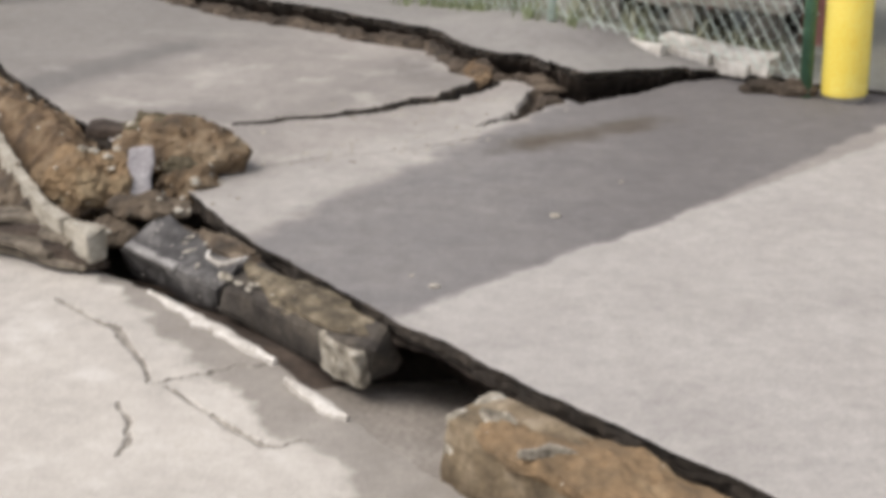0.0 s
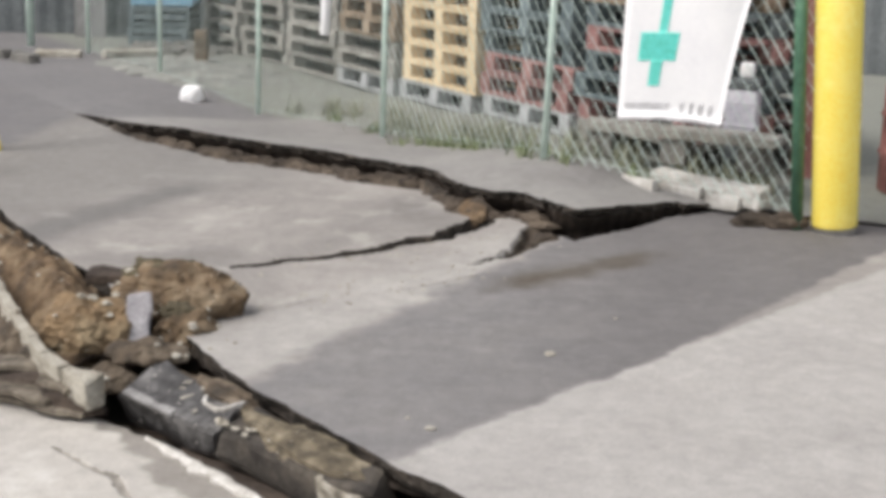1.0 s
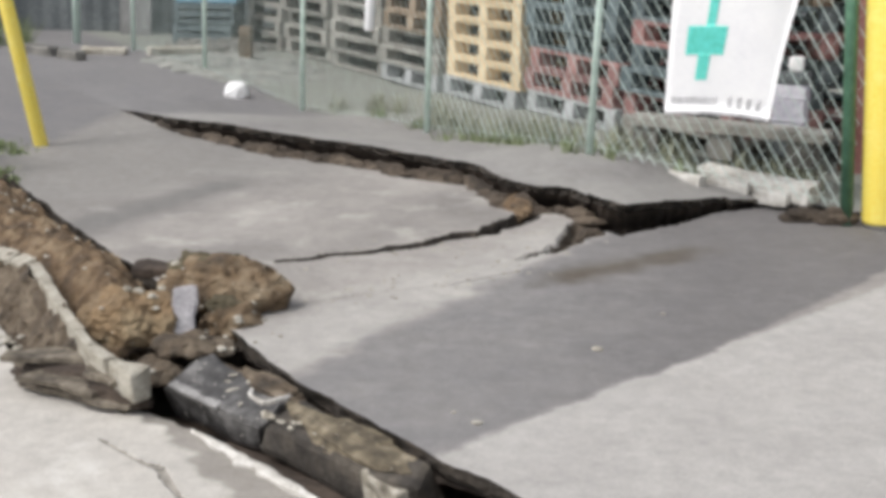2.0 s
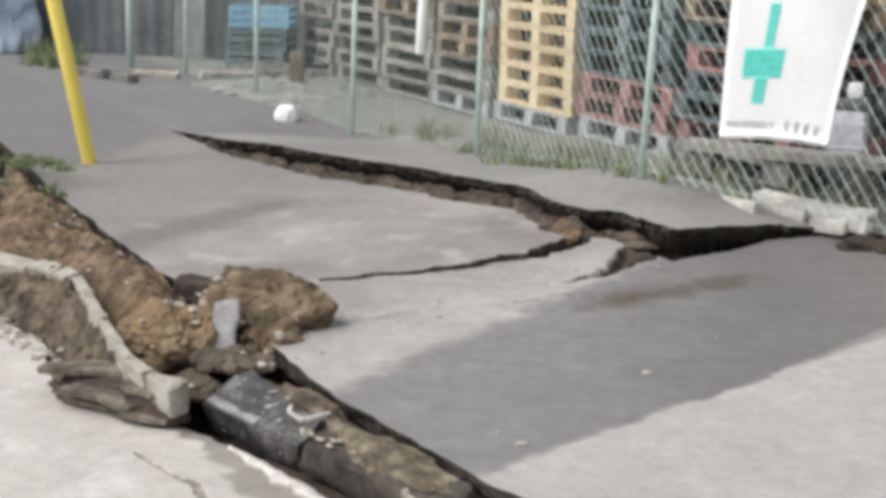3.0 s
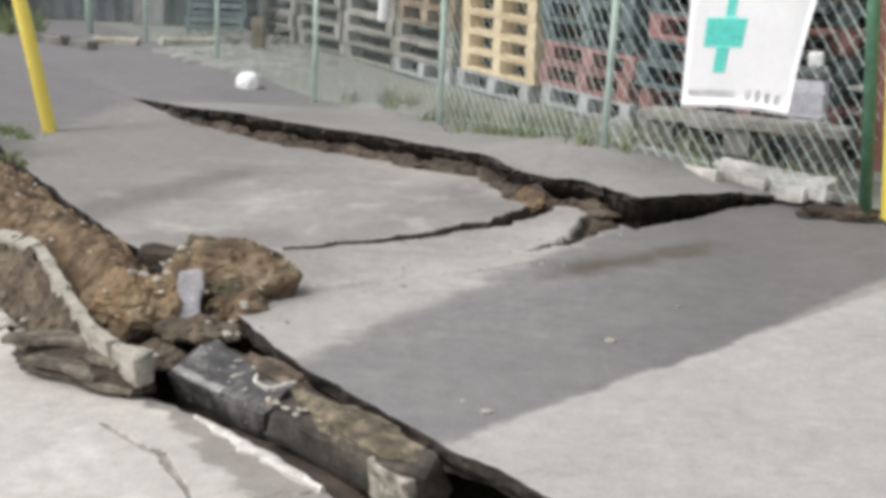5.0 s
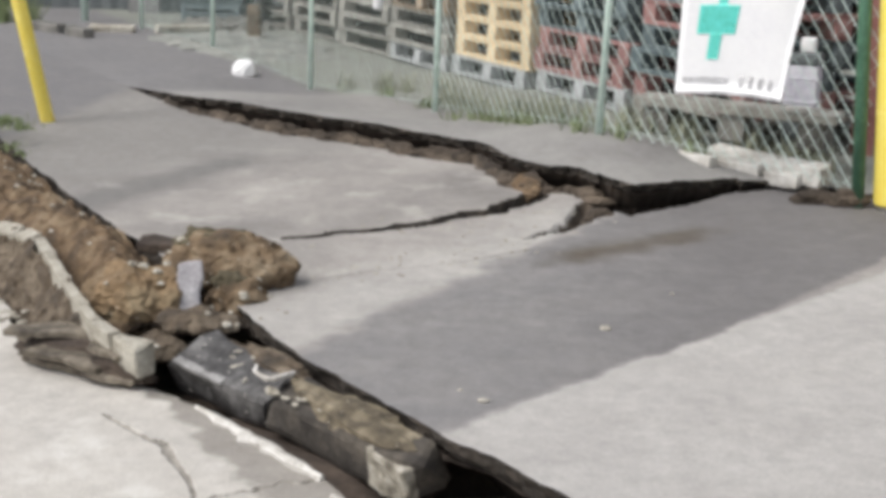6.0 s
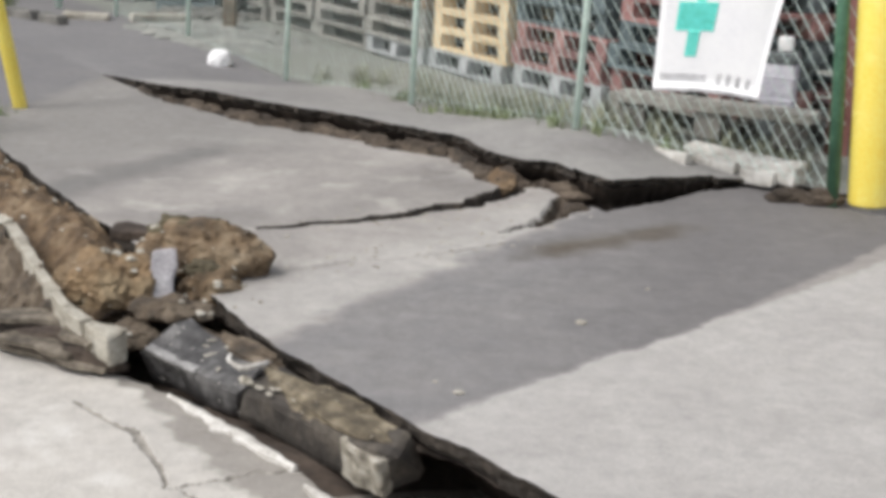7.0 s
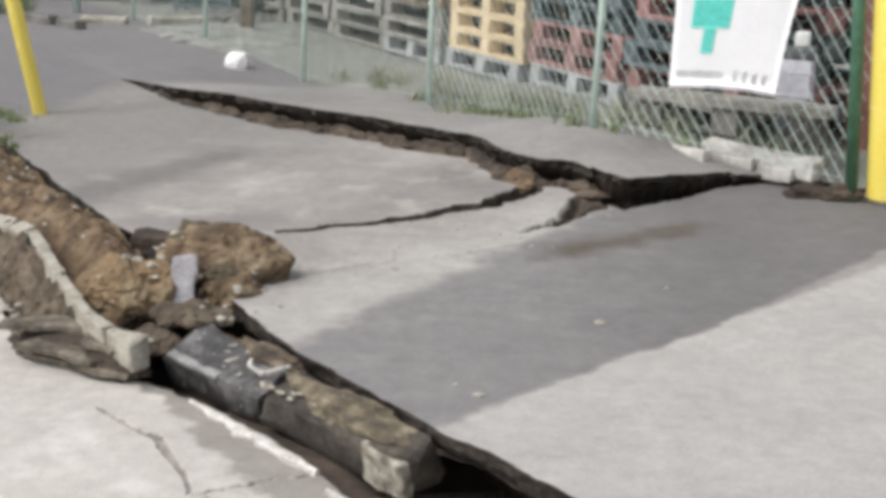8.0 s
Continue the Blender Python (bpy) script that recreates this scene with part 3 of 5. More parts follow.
    skirt("soil_face", edge, 0.7, MAT_SOIL_SHADE, road, (0.02, 0.26), 6.0, "soil under the asphalt, darkened in colour for shade", 0.040, 0.03, 0.30)

    # near sheet, on which the camera stands
    rows = []
    for t in steps([8, 10, 14, 30, 60, 70, 70, 70, 70, 70, 70, 70, 60, 30, 20, 16, 12, 10]):
        p = Vector(chain(TRENCH, t))
        shift = Vector((0.7, 0.7)) * ragged(*p, 0.03, 40.0)
        away = Vector((-0.55, -0.84))
        row = []
        for j in range(301):
            f = j / 300
            q = p + away * (1.7 * f + 26 * f ** 7) + shift * math.exp(-f * 30)
            row.append((q.x, q.y, near_height(q.x, q.y)))
        rows.append(row)
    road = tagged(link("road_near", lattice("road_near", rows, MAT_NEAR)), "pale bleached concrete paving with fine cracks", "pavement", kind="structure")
    near_mesh = road.data
    near_mesh.materials.append(MAT_HAIR)
    # faces inside the fine cracks get a darker grey
    for poly in near_mesh.polygons:
        if hair_depth(poly.center.x, poly.center.y) > 0:
            poly.material_index = 1
    edge = [r[0] for r in rows]
    skirt("concrete_edge", edge, 0.07, MAT_KERB, road, (-0.01, -0.01), 7.0, "pale broken edge")
    skirt("soil_face", edge, 0.5, MAT_SOIL_SHADE, road, (-0.04, -0.04), 8.0, "soil under the paving, darkened in colour for shade", 0.065)

    # trench floor: soil coloured dark for the gap's shade, then silt
    def trench(name, t0, t1, mat, label):
        rows = []
        for k in range(int((t1 - t0) * 10) + 1):
            t = t0 + k / 10
            p = Vector(chain(TRENCH, t))
            deep = -0.32 + 0.145 * max(0.0, min(1.0, t - 7.3))
            row = []
            for j in range(25):
                f = j / 24
                q = p + Vector((0.72, 0.69)) * (-0.06 + f * 0.75)
                row.append((q.x, q.y, deep + 0.018 * noise.fractal(Vector((q.x * 3, q.y * 3, 50)), 0.9, 2, 4) - (0.05 + 0.12 * max(0.0, min(1.0, (t - 9.9) * 2))) * f))
            rows.append(row)
        tagged(link(name, lattice(name, rows, mat)), label, "ground", kind="structure")

    trench("trench_bed", 0.0, 10.4, MAT_SOIL_SHADE, "soil on the trench floor, darkened in colour for shade")
    trench("trench_floor", 10.4, 18.0, MAT_SAND, "grey sandy silt on the trench floor")


build_paving()


# ---------------------------------------------------------------- kerbs, blocks, clods along the trench
def block(name, start, end, width, height, top, mat, label, category, tilt=0.0, chips=1, seed=0, group="", pitch=0.0, taper=1.0, wear=1.0, flare=1.0):
    """A concrete block lying along start -> end, its top at the given height, chipped at its ends."""
    a, b = Vector((*start, 0)), Vector((*end, 0))
    d = b - a
    ang = math.atan2(d.y, d.x)
    m = Matrix.Translation(((a.x + b.x) / 2, (a.y + b.y) / 2, top - height / 2)) @ Matrix.Rotation(ang, 4, "Z") @ Matrix.Rotation(tilt, 4, "X") @ Matrix.Rotation(pitch, 4, "Y")
    ob = thing(name, label, category, m, group)
    bm = bmesh.new()
    box(bm, (d.length, width, height), bevel=min(width, height) * (0.10 + 0.05 * wear))
    bmesh.ops.subdivide_edges(bm, edges=[e for e in bm.edges if e.calc_length() > 0.1], cuts=9 if d.length > 0.9 else 6, use_grid_fill=True)
    for v in bm.verts:
        v.co.y *= 1 + (taper - 1) * (1 - max(0.0, min(1.0, 0.5 + v.co.x / d.length)) ** flare)
        ends = abs(v.co.x) / (d.length / 2)
        k = (0.006 + 0.016 * max(0, ends - 0.8) * 5) * wear
        v.co += noise.noise_vector(v.co * 7 + Vector((seed, 0, 0))) * k + noise.noise_vector(v.co * 25 + Vector((seed, 3, 0))) * k * 0.4
    part("body", bm, mat, ob)
    return ob


def build_trench_things():
    # row of pale kerb stones
    row = [((-2.75, 5.72), 0.080, 0.16, 0.02), ((-2.40, 5.52), 0.080, 0.16, 0.03), ((-2.06, 5.355), 0.078, 0.16, 0.038), ((-1.905, 5.265), 0.072, 0.16, 0.036),
           ((-1.81, 5.16), 0.046, 0.15, 0.030), ((-1.69, 4.945), 0.038, 0.15, 0.027), ((-1.53, 4.645), 0.034, 0.14, 0.022), ((-1.38, 4.38), 0.032, 0.13, 0.016),
           ((-1.29, 4.23), 0.046, 0.12, 0.012), ((-1.19, 4.11), 0.070, 0.10, 0.004), ((-1.065, 4.04), 0, 0, 0)]
    for i, ((p, wd, ht, top), (q, *_)) in enumerate(zip(row, row[1:])):
        vp, vq = Vector(p), Vector(q)
        g = (vq - vp).normalized() * (0.008 if i < 4 else -0.004)
        last = i == 9
        block("kerb_stone", vp + g, vq - g, wd, ht, top, MAT_KERB, "broad pale end stone of the kerb beside the gutter" if last else "pale weathered concrete kerb stone beside the soil bank", "kerb", 0.30 if i < 4 else 0.10 - 0.01 * i, seed=i,
              group="kerb stones along the trench", taper=0.6 if last else 1.0, flare=0.8, pitch=0.03 if last else 0.0, wear=2.0 if last else 0.6)
    # dark gutter block and the soil-stained ones after it
    g = block("gutter_block", (-0.955, 4.205), (-0.600, 3.875), 0.18, 0.125, -0.040, MAT_GUTTER, "dark wet concrete gutter block in the trench", "concrete block", 0.28, seed=11, group="blocks in the trench", wear=1.7)
    # lip in a paler grey that paints the lit streak along the front edge
    bm = bmesh.new()
    box(bm, (0.27, 0.036, 0.02), (-0.075, -0.078, 0.056), 0.008)
    for v in bm.verts:
        v.co += noise.noise_vector(v.co * 14) * 0.008
    part("lip", bm, MAT_STONE, g, "grey lip with its highlight put into the colour")
    bm = bmesh.new()
    lump(bm, (0.17, 0.04, 0.035), (0.12, 0.075, 0.050), 9, 5, 0.5)
    part("soil_crust", bm, MAT_SLIDE, g, "strip of brown soil along its back")
    crumbs = random.Random(31)
    for _ in range(6):
        s = crumbs.uniform(0.006, 0.014)
        bm = bmesh.new()
        lump(bm, (s * 1.9, s * 0.8, s * 0.5), (0, 0, 0), crumbs.random() * 50, 2, 0.6)
        bmesh.ops.transform(bm, matrix=Matrix.Translation((crumbs.uniform(-0.20, 0.22), crumbs.uniform(-0.06, 0.06), 0.063)) @ Matrix.Rotation(crumbs.uniform(0, 3), 4, "Z"), verts=bm.verts)
        part("chip", bm, MAT_KERB, g, "pale chip of mortar")
    g = block("gutter_block", (-0.592, 3.865), (-0.138, 3.418), 0.145, 0.130, -0.037, MAT_GUTTER_B, "soil-topped dark concrete gutter block in the trench", "concrete block", 0.16, seed=14, group="blocks in the trench", wear=2.0)
    bm = bmesh.new()
    lump(bm, (0.285, 0.066, 0.030), (0.0, 0.012, 0.058), 4, 5, 0.35)
    part("soil_crust", bm, MAT_CRUMB, g, "crust of olive-brown soil on top")
    bm = bmesh.new()
    box(bm, (0.17, 0.045, 0.118), (0.240, -0.062, -0.004), 0.010)
    bmesh.ops.subdivide_edges(bm, edges=[e for e in bm.edges if e.calc_length() > 0.06], cuts=4, use_grid_fill=True)
    for v in bm.verts:
        v.co.y += 0.014 * max(0.0, 0.8 - (v.co.x - 0.16) / 0.10)
        v.co += noise.noise_vector(v.co * 9) * 0.012 + noise.noise_vector(v.co * 30) * 0.006
    part("broken_end", bm, MAT_BROKEN, g, "pale broken concrete end")
    bm = bmesh.new()
    back = g.matrix_world.inverted()
    arc = [back @ Vector((-0.640 + 0.060 * math.cos(a), 3.925 + 0.085 * math.sin(a), -0.014 + 0.004 * math.sin(a * 5))) for a in (3.0 + 0.31 * k for k in range(11))]
    tube(bm, arc, [0.004, 0.007, 0.006, 0.005, 0.007, 0.009, 0.008, 0.009, 0.008, 0.007, 0.004], 7)
    for v in bm.verts:
        v.co += noise.noise_vector(v.co * 45) * 0.003
    part("mortar", bm, MAT_EDGING, g, "pale curled rim of mortar")
    bm = bmesh.new()
    lump(bm, (0.028, 0.015, 0.014), (-0.30, -0.055, 0.068), 27, 3, 0.5)
    part("chip", bm, MAT_BROKEN, g, "pale broken edge")
    for _ in range(8):
        s = crumbs.uniform(0.005, 0.012)
        bm = bmesh.new()
        lump(bm, (s * 1.8, s * 0.8, s * 0.6), (crumbs.uniform(-0.28, 0.2), crumbs.uniform(-0.065, -0.02), 0.070), crumbs.random() * 50, 2, 0.6)
        part("chip", bm, MAT_KERB, g, "pale chip of mortar")
    g = block("gutter_block", (0.115, 3.01), (0.77, 2.32), 0.19, 0.20, -0.01, MAT_BLOCK, "brown soil-covered concrete block in the trench", "concrete block", 0.10, seed=18, group="blocks in the trench")
    bm = bmesh.new()
    lump(bm, (0.40, 0.105, 0.045), (0.06, -0.01, 0.085), 43, 5, 0.30)
    for v in bm.verts:
        v.co += noise.noise_vector(v.co * 16) * 0.016 + noise.noise_vector(v.co * 40) * 0.005
    part("soil_crust", bm, MAT_OCHRE, g, "crust of brown soil on top")
    for x, y, z, l, rz, rx in ((-0.15, -0.06, 0.118, 0.15, 1.0, 1.1), (-0.34, -0.02, 0.105, 0.12, 0.3, 0.9)):
        bm = bmesh.new()
        box(bm, (l, 0.045, 0.03), (0, 0, 0), 0.004)
        bmesh.ops.subdivide_edges(bm, edges=[e for e in bm.edges if e.calc_length() > 0.03], cuts=3, use_grid_fill=True)
        for v in bm.verts:
            v.co.y *= 1 - 0.7 * abs(v.co.x) / (l / 2)
            v.co += noise.noise_vector(v.co * 30 + Vector((x * 50, 0, 0))) * 0.010
        bmesh.ops.transform(bm, matrix=Matrix.Translation((x, y, z)) @ Euler((rx, 0.2, rz)).to_matrix().to_4x4(), verts=bm.verts)
        part("shard", bm, MAT_BROKEN, g, "pale splinter of concrete")
    bm = bmesh.new()
    box(bm, (0.05, 0.17, 0.16), (-0.455, 0.0, 0.012), 0.015)
    bmesh.ops.subdivide_edges(bm, edges=[e for e in bm.edges if e.calc_length() > 0.05], cuts=4, use_grid_fill=True)
    for v in bm.verts:
        v.co += noise.noise_vector(v.co * 12) * 0.016
    part("broken_end", bm, MAT_BROKEN, g, "pale broken concrete end")

    # earth packed between the blocks and the asphalt sheet
    rows = []
    for t in (k / 60 for k in range(106)):
        p = Vector(chain([(-1.00, 4.31), (-0.58, 3.845), (-0.16, 3.39)], t))
        row = []
        for j in range(19):
            f = j / 18
            q = p + Vector((0.735, 0.677)) * (0.055 + 0.055 * f)
            k = noise.fractal(Vector((q.x * 9, q.y * 9, 33)), 0.9, 2, 5)
            row.append((q.x, q.y, -0.062 + 0.014 * math.sin(f * 3.14) + 0.022 * k - 0.05 * max(0.0, f - 0.8) * 5 - 0.10 * (j in (0, 18)) - 0.12 * max(0.0, t - 1.85)))
        rows.append(row)
    tagged(link("packed_earth", lattice("packed_earth", rows, MAT_SLIDE, False)), "brown earth packed behind the gutter blocks", "soil", kind="stuff")

    # narrow pale edging along the near paving
    for i, (pts, widest) in enumerate((([(-0.885, 3.93), (-0.76, 3.805), (-0.64, 3.690), (-0.53, 3.575), (-0.425, 3.470)], 0.046), ([(-0.385, 3.365), (-0.30, 3.265), (-0.195, 3.155)], 0.042))):
        bm = bmesh.new()
        rings = []
        count = 44
        for k in range(count + 1):
            f = k / count
            p = Vector(chain(pts, f * (len(pts) - 1.0001)))
            swell = max(0.06, math.sin(math.pi * (0.05 + 0.90 * f)) ** 0.7)
            near_w = widest * 0.5 * swell * (1 + 0.9 * noise.noise(Vector((p.x * 14, p.y * 14, 5 + i))) + 0.5 * noise.noise(Vector((p.x * 45, p.y * 45, 6))))
            far_w = widest * 0.5 * swell * (1 + 0.4 * noise.noise(Vector((p.x * 20, p.y * 20, 8))))
            top = -0.144 + 0.008 * noise.noise(Vector((p.x * 16, p.y * 16, 9)))
            side = Vector((0.71, 0.70))
            a, b = p - side * max(0.003, near_w), p + side * max(0.003, far_w)
            rings.append([bm.verts.new(v) for v in ((a.x, a.y, -0.20), (a.x, a.y, top - 0.006), (p.x, p.y, top), (b.x, b.y, top - 0.005), (b.x, b.y, -0.20))])
        for r, q in zip(rings, rings[1:]):
            for j in range(4):
                bm.faces.new((r[j], r[j + 1], q[j + 1], q[j]))
        bm.faces.new(rings[0])
        bm.faces.new(rings[-1][::-1])
        ob = part("edging_stone", bm, MAT_EDGING)
        tagged(ob, "long narrow pale edging stone beside the gutter blocks" if i == 0 else "short pale broken edging stone beside the gutter blocks", "edging", "edging stones")

    # soil bank between the kerb and the sheet
    rows = []
    top = [(-3.45, 8.30), (-2.82, 7.28), (-2.40, 6.62), (-2.01, 6.02), (-1.59, 5.43), (-1.2, 4.92), (-0.82, 4.44)]
    low = [(-3.10, 7.30), (-2.75, 6.20), (-2.42, 5.62), (-1.98, 5.36), (-1.66, 5.0), (-1.38, 4.60), (-1.02, 4.16)]
    for t in (k / 60 for k in range(331)):
        a, b = chain(low, t), chain(top, t)
        row = []
        for j in range(66):
            f = j / 65
            x, y = a[0] + (b[0] - a[0]) * f, a[1] + (b[1] - a[1]) * f
            crest = math.sin(math.pi * min(1, f * 1.05)) ** 0.7 if f < 0.95 else 0.3
            far_off = max(0.0, min(1.0, (1.6 - t) / 0.8))
            lumps = noise.fractal(Vector((x * 4, y * 4, 70)), 0.9, 2, 6)
            h = (0.09 - 0.20 * far_off) * crest * (1 - 0.45 * max(0, (t - 4) / 2)) + 0.05 * lumps - 0.05 + 0.02 * noise.noise(Vector((x * 23, y * 23, 4)))
            h -= 0.075 * math.exp(-f * 8) + 0.10 * max(0.0, min(1.0, (t - 4.5) / 0.35))
            row.append((x, y, h))
        rows.append(row)
    tagged(link("soil_bank", lattice("soil_bank", rows, MAT_SOIL, False)), "crumbled brown soil bank pushed up behind the kerb", "soil", kind="stuff")
    # soil that slid down in front of the kerb
    rows = []
    top = [(-2.9, 5.80), (-2.40, 5.50), (-1.93, 5.25), (-1.66, 4.87), (-1.38, 4.37), (-1.12, 4.06)]
    low = [(-2.9, 5.48), (-2.45, 5.28), (-2.00, 5.08), (-1.77, 4.79), (-1.50, 4.35), (-1.12, 4.05)]
    for t in steps([70] * 5):
        a, b = chain(low, t), chain(top, t)
        row = []
        for j in range(70):
            f = j / 69
            x, y = a[0] + (b[0] - a[0]) * f, a[1] + (b[1] - a[1]) * f
            lumps = 0.045 * noise.fractal(Vector((x * 6, y * 6, 90)), 0.8, 2, 6) + 0.012 * noise.noise(Vector((x * 34, y * 34, 91)))
            z = -0.21 + (0.215 - 0.08 * max(0, t - 3.6) / 1.4) * f + lumps - 0.05 * (f < 0.03)
            q = noise.noise_vector(Vector((x * 12, y * 12, z * 14))) * 0.020 + noise.noise_vector(Vector((x * 32, y * 32, z * 36))) * 0.010
            row.append((x + q.x, y + q.y, z + q.z))
        rows.append(row)
    tagged(link("loose_soil", lattice("loose_soil", rows, MAT_SLIDE, False)), "loose brown soil slid down beside the kerb", "soil", kind="stuff")

    def clod(name, size, at, seed, mat, label, turn=0.0, amount=0.35, category="clod", group="clods on the trench edge", pebbles=24):
        bm = bmesh.new()
        made = lump(bm, size, (0, 0, 0), seed, 5, amount * 0.62)
        for v in made:
            v.co += noise.noise_vector(v.co * 16 + Vector((seed, 0, 0))) * 0.010 + noise.noise_vector(v.co * 9 + Vector((seed, 2, 0))) * 0.014 + noise.noise_vector(v.co * 42 + Vector((seed, 5, 0))) * 0.006
        ob = part(name, bm, mat)
        ob.matrix_world = Matrix.Translation(at) @ Matrix.Rotation(turn, 4, "Z")
        if mat is MAT_CLOD:
            cb = bmesh.new()
            made = lump(cb, (size[0] * 0.60, size[1] * 0.6, size[2] * 0.34), (-0.22 * size[0], 0.15 * size[1], size[2] * 0.74), seed + 7, 5, 0.42)
            for v in made:
                v.co += noise.noise_vector(v.co * 20 + Vector((seed, 4, 0))) * 0.012
            part("crust", cb, MAT_CRUST, ob, "dark olive crust on top")
        rocks = random.Random(seed)
        for _ in range(pebbles):
            v = rocks.choice(ob.data.vertices)
            if v.normal.z > 0.15:
                r = rocks.uniform(0.006, 0.016)
                pb = bmesh.new()
                lump(pb, (r * 1.3, r, r * 0.8), v.co, rocks.random() * 50, 2, 0.3)
                part("pebble", pb, MAT_KERB, ob)
        return tagged(ob, label, category, group)

    clod("soil_clod", (0.165, 0.14, 0.125), (-1.225, 4.49, 0.0), 1, MAT_OCHRE, "rounded brown clod of earth behind the kerb")
    clod("soil_clod", (0.24, 0.14, 0.130), (-0.975, 4.80, 0.035), 2, MAT_CLOD, "jutting brown clod of earth on the asphalt edge", -0.12)
    clod("soil_clod", (0.11, 0.10, 0.09), (-0.90, 4.58, -0.02), 3, MAT_CLOD, "small brown clod of earth above the gutter block")
    clod("soil_clod", (0.13, 0.09, 0.050), (-0.985, 4.33, -0.02), 5, MAT_SLIDE, "dark damp clod of earth above the gutter block", pebbles=5)
    clod("soil_clod", (0.095, 0.075, 0.055), (-1.075, 4.225, -0.085), 6, MAT_SLIDE, "dark damp clod of earth between kerb and gutter block", pebbles=3)
    bm = bmesh.new()
    box(bm, (0.080, 0.03, 0.20), (0, 0, 0), 0.010)
    bmesh.ops.subdivide_edges(bm, edges=[e for e in bm.edges if e.calc_length() > 0.05], cuts=3, use_grid_fill=True)
    for v in bm.verts:
        v.co += noise.noise_vector(v.co * 14) * 0.016
    ob = part("stone_slab", bm, MAT_SLAB)
    ob.matrix_world = Matrix.Translation((-1.04, 4.475, 0.040)) @ Euler((-0.35, 0.05, 0.2)).to_matrix().to_4x4()
    tagged(ob, "flat grey stone slab leaning on the clods", "stone")

    # dark lumps added behind the plates to paint the shade in their gaps
    for x, y, z, sx in ((-1.36, 4.235, -0.115, 0.20), (-1.17, 4.115, -0.12, 0.13), (-1.50, 4.36, -0.13, 0.12)):
        bm = bmesh.new()
        lump(bm, (sx, 0.055, 0.06), (0, 0, 0), x * 9, 4, 0.3)
        ob = part("soil_clod", bm, MAT_SOIL_SHADE)
        ob.matrix_world = pose(x, y, z, 0, 0, -20)
        tagged(ob, "added dark lump standing in for shade under the broken plates", "clod", "clods under the plates")

    # broken asphalt plates slipped in front of the kerb
    for i, (x, y, z, l, w, rz, rx) in enumerate(((-1.45, 4.275, -0.050, 0.27, 0.13, 0.26, -0.02), (-1.34, 4.155, -0.095, 0.28, 0.12, -0.36, 0.02), (-1.215, 4.115, -0.050, 0.17, 0.08, -0.60, 0.08),
                                                     (-1.19, 4.085, -0.124, 0.20, 0.09, -0.28, 0.03), (-1.52, 4.36, -0.105, 0.22, 0.10, -0.50, 0.05), (-1.42, 4.21, -0.135, 0.24, 0.09, -0.40, 0.0))):
        bm = bmesh.new()
        box(bm, (l, w, 0.020), bevel=0.003)
        bmesh.ops.subdivide_edges(bm, edges=[e for e in bm.edges if e.calc_length() > 0.08], cuts=4, use_grid_fill=True)
        for v in bm.verts:
            v.co.x += 0.5 * v.co.y * math.sin(i * 2.1)
            v.co.y *= 1 - 0.35 * (v.co.x / l + 0.5) * (i % 2) - 0.35 * (0.5 - v.co.x / l) * ((i + 1) % 2)
            n = noise.noise_vector(v.co * 13 + Vector((i * 4, 0, 0)))
            v.co += Vector((n.x * 0.022, n.y * 0.030, n.z * 0.004)) + noise.noise_vector(v.co * 45) * 0.003
        ob = part("asphalt_plate", bm, MAT_PLATE)
        ob.matrix_world = Matrix.Translation((x, y, z)) @ Euler((rx, 0.05, rz)).to_matrix().to_4x4()
        tagged(ob, "thin broken plate of old asphalt beneath the kerb", "asphalt plate", "broken asphalt plates")
    # dark pieces between clods: larger one paints the hollow's shade, smaller is asphalt
    for i, (x, y, z, l, w, rz) in enumerate(((-1.27, 4.97, 0.075, 0.17, 0.10, 0.1), (-0.82, 4.99, 0.025, 0.07, 0.05, 0.4))):
        bm = bmesh.new()
        box(bm, (l, w, 0.03), bevel=0.006)
        bmesh.ops.subdivide_edges(bm, edges=[e for e in bm.edges if e.calc_length() > 0.04], cuts=3, use_grid_fill=True)
        for v in bm.verts:
            v.co += noise.noise_vector(v.co * 12 + Vector((i * 4 + 50, 0, 0))) * 0.012
        ob = part("asphalt_plate", bm, MAT_SOIL_SHADE)
        ob.matrix_world = Matrix.Translation((x, y, z)) @ Euler((0.12, 0.05, rz)).to_matrix().to_4x4()
        tagged(ob, "dark asphalt piece between the clods, the larger one painting a hollow's shade", "asphalt plate", "dark asphalt pieces")

    # rubble inside the long split
    rnd = random.Random(5)
    bm = bmesh.new()
    for _ in range(190):
        t = rnd.uniform(3.7, 12.6)
        x, y, up = mid_edge(t, True)
        s = rnd.uniform(0.010, 0.045) * (0.5 + 0.5 * up / 0.12)
        lump(bm, (s * rnd.uniform(1, 2.2), s, s * rnd.uniform(0.6, 1.1)), (x + rnd.uniform(-0.02, 0.03), y + rnd.uniform(0.0, 0.07), rnd.uniform(-0.06, 0.02)), rnd.random() * 50, 2, 0.45)
    tagged(part("crumbled_rubble", bm, MAT_RUBBLE), "crumbled grey-brown rubble filling the long split", "rubble", kind="stuff")
    for i, (x, y, z, l, w, rz, rx, mt) in enumerate(((0.05, 6.60, -0.01, 0.26, 0.16, -0.9, 0.75, MAT_SOIL), (0.40, 6.10, -0.02, 0.14, 0.10, 0.5, 0.5, MAT_RUBBLE), (1.42, 6.50, 0.03, 0.22, 0.10, 0.2, 0.25, MAT_RUBBLE), (1.56, 6.46, 0.03, 0.20, 0.08, 0.1, 0.1, MAT_RUBBLE))):
        bm = bmesh.new()
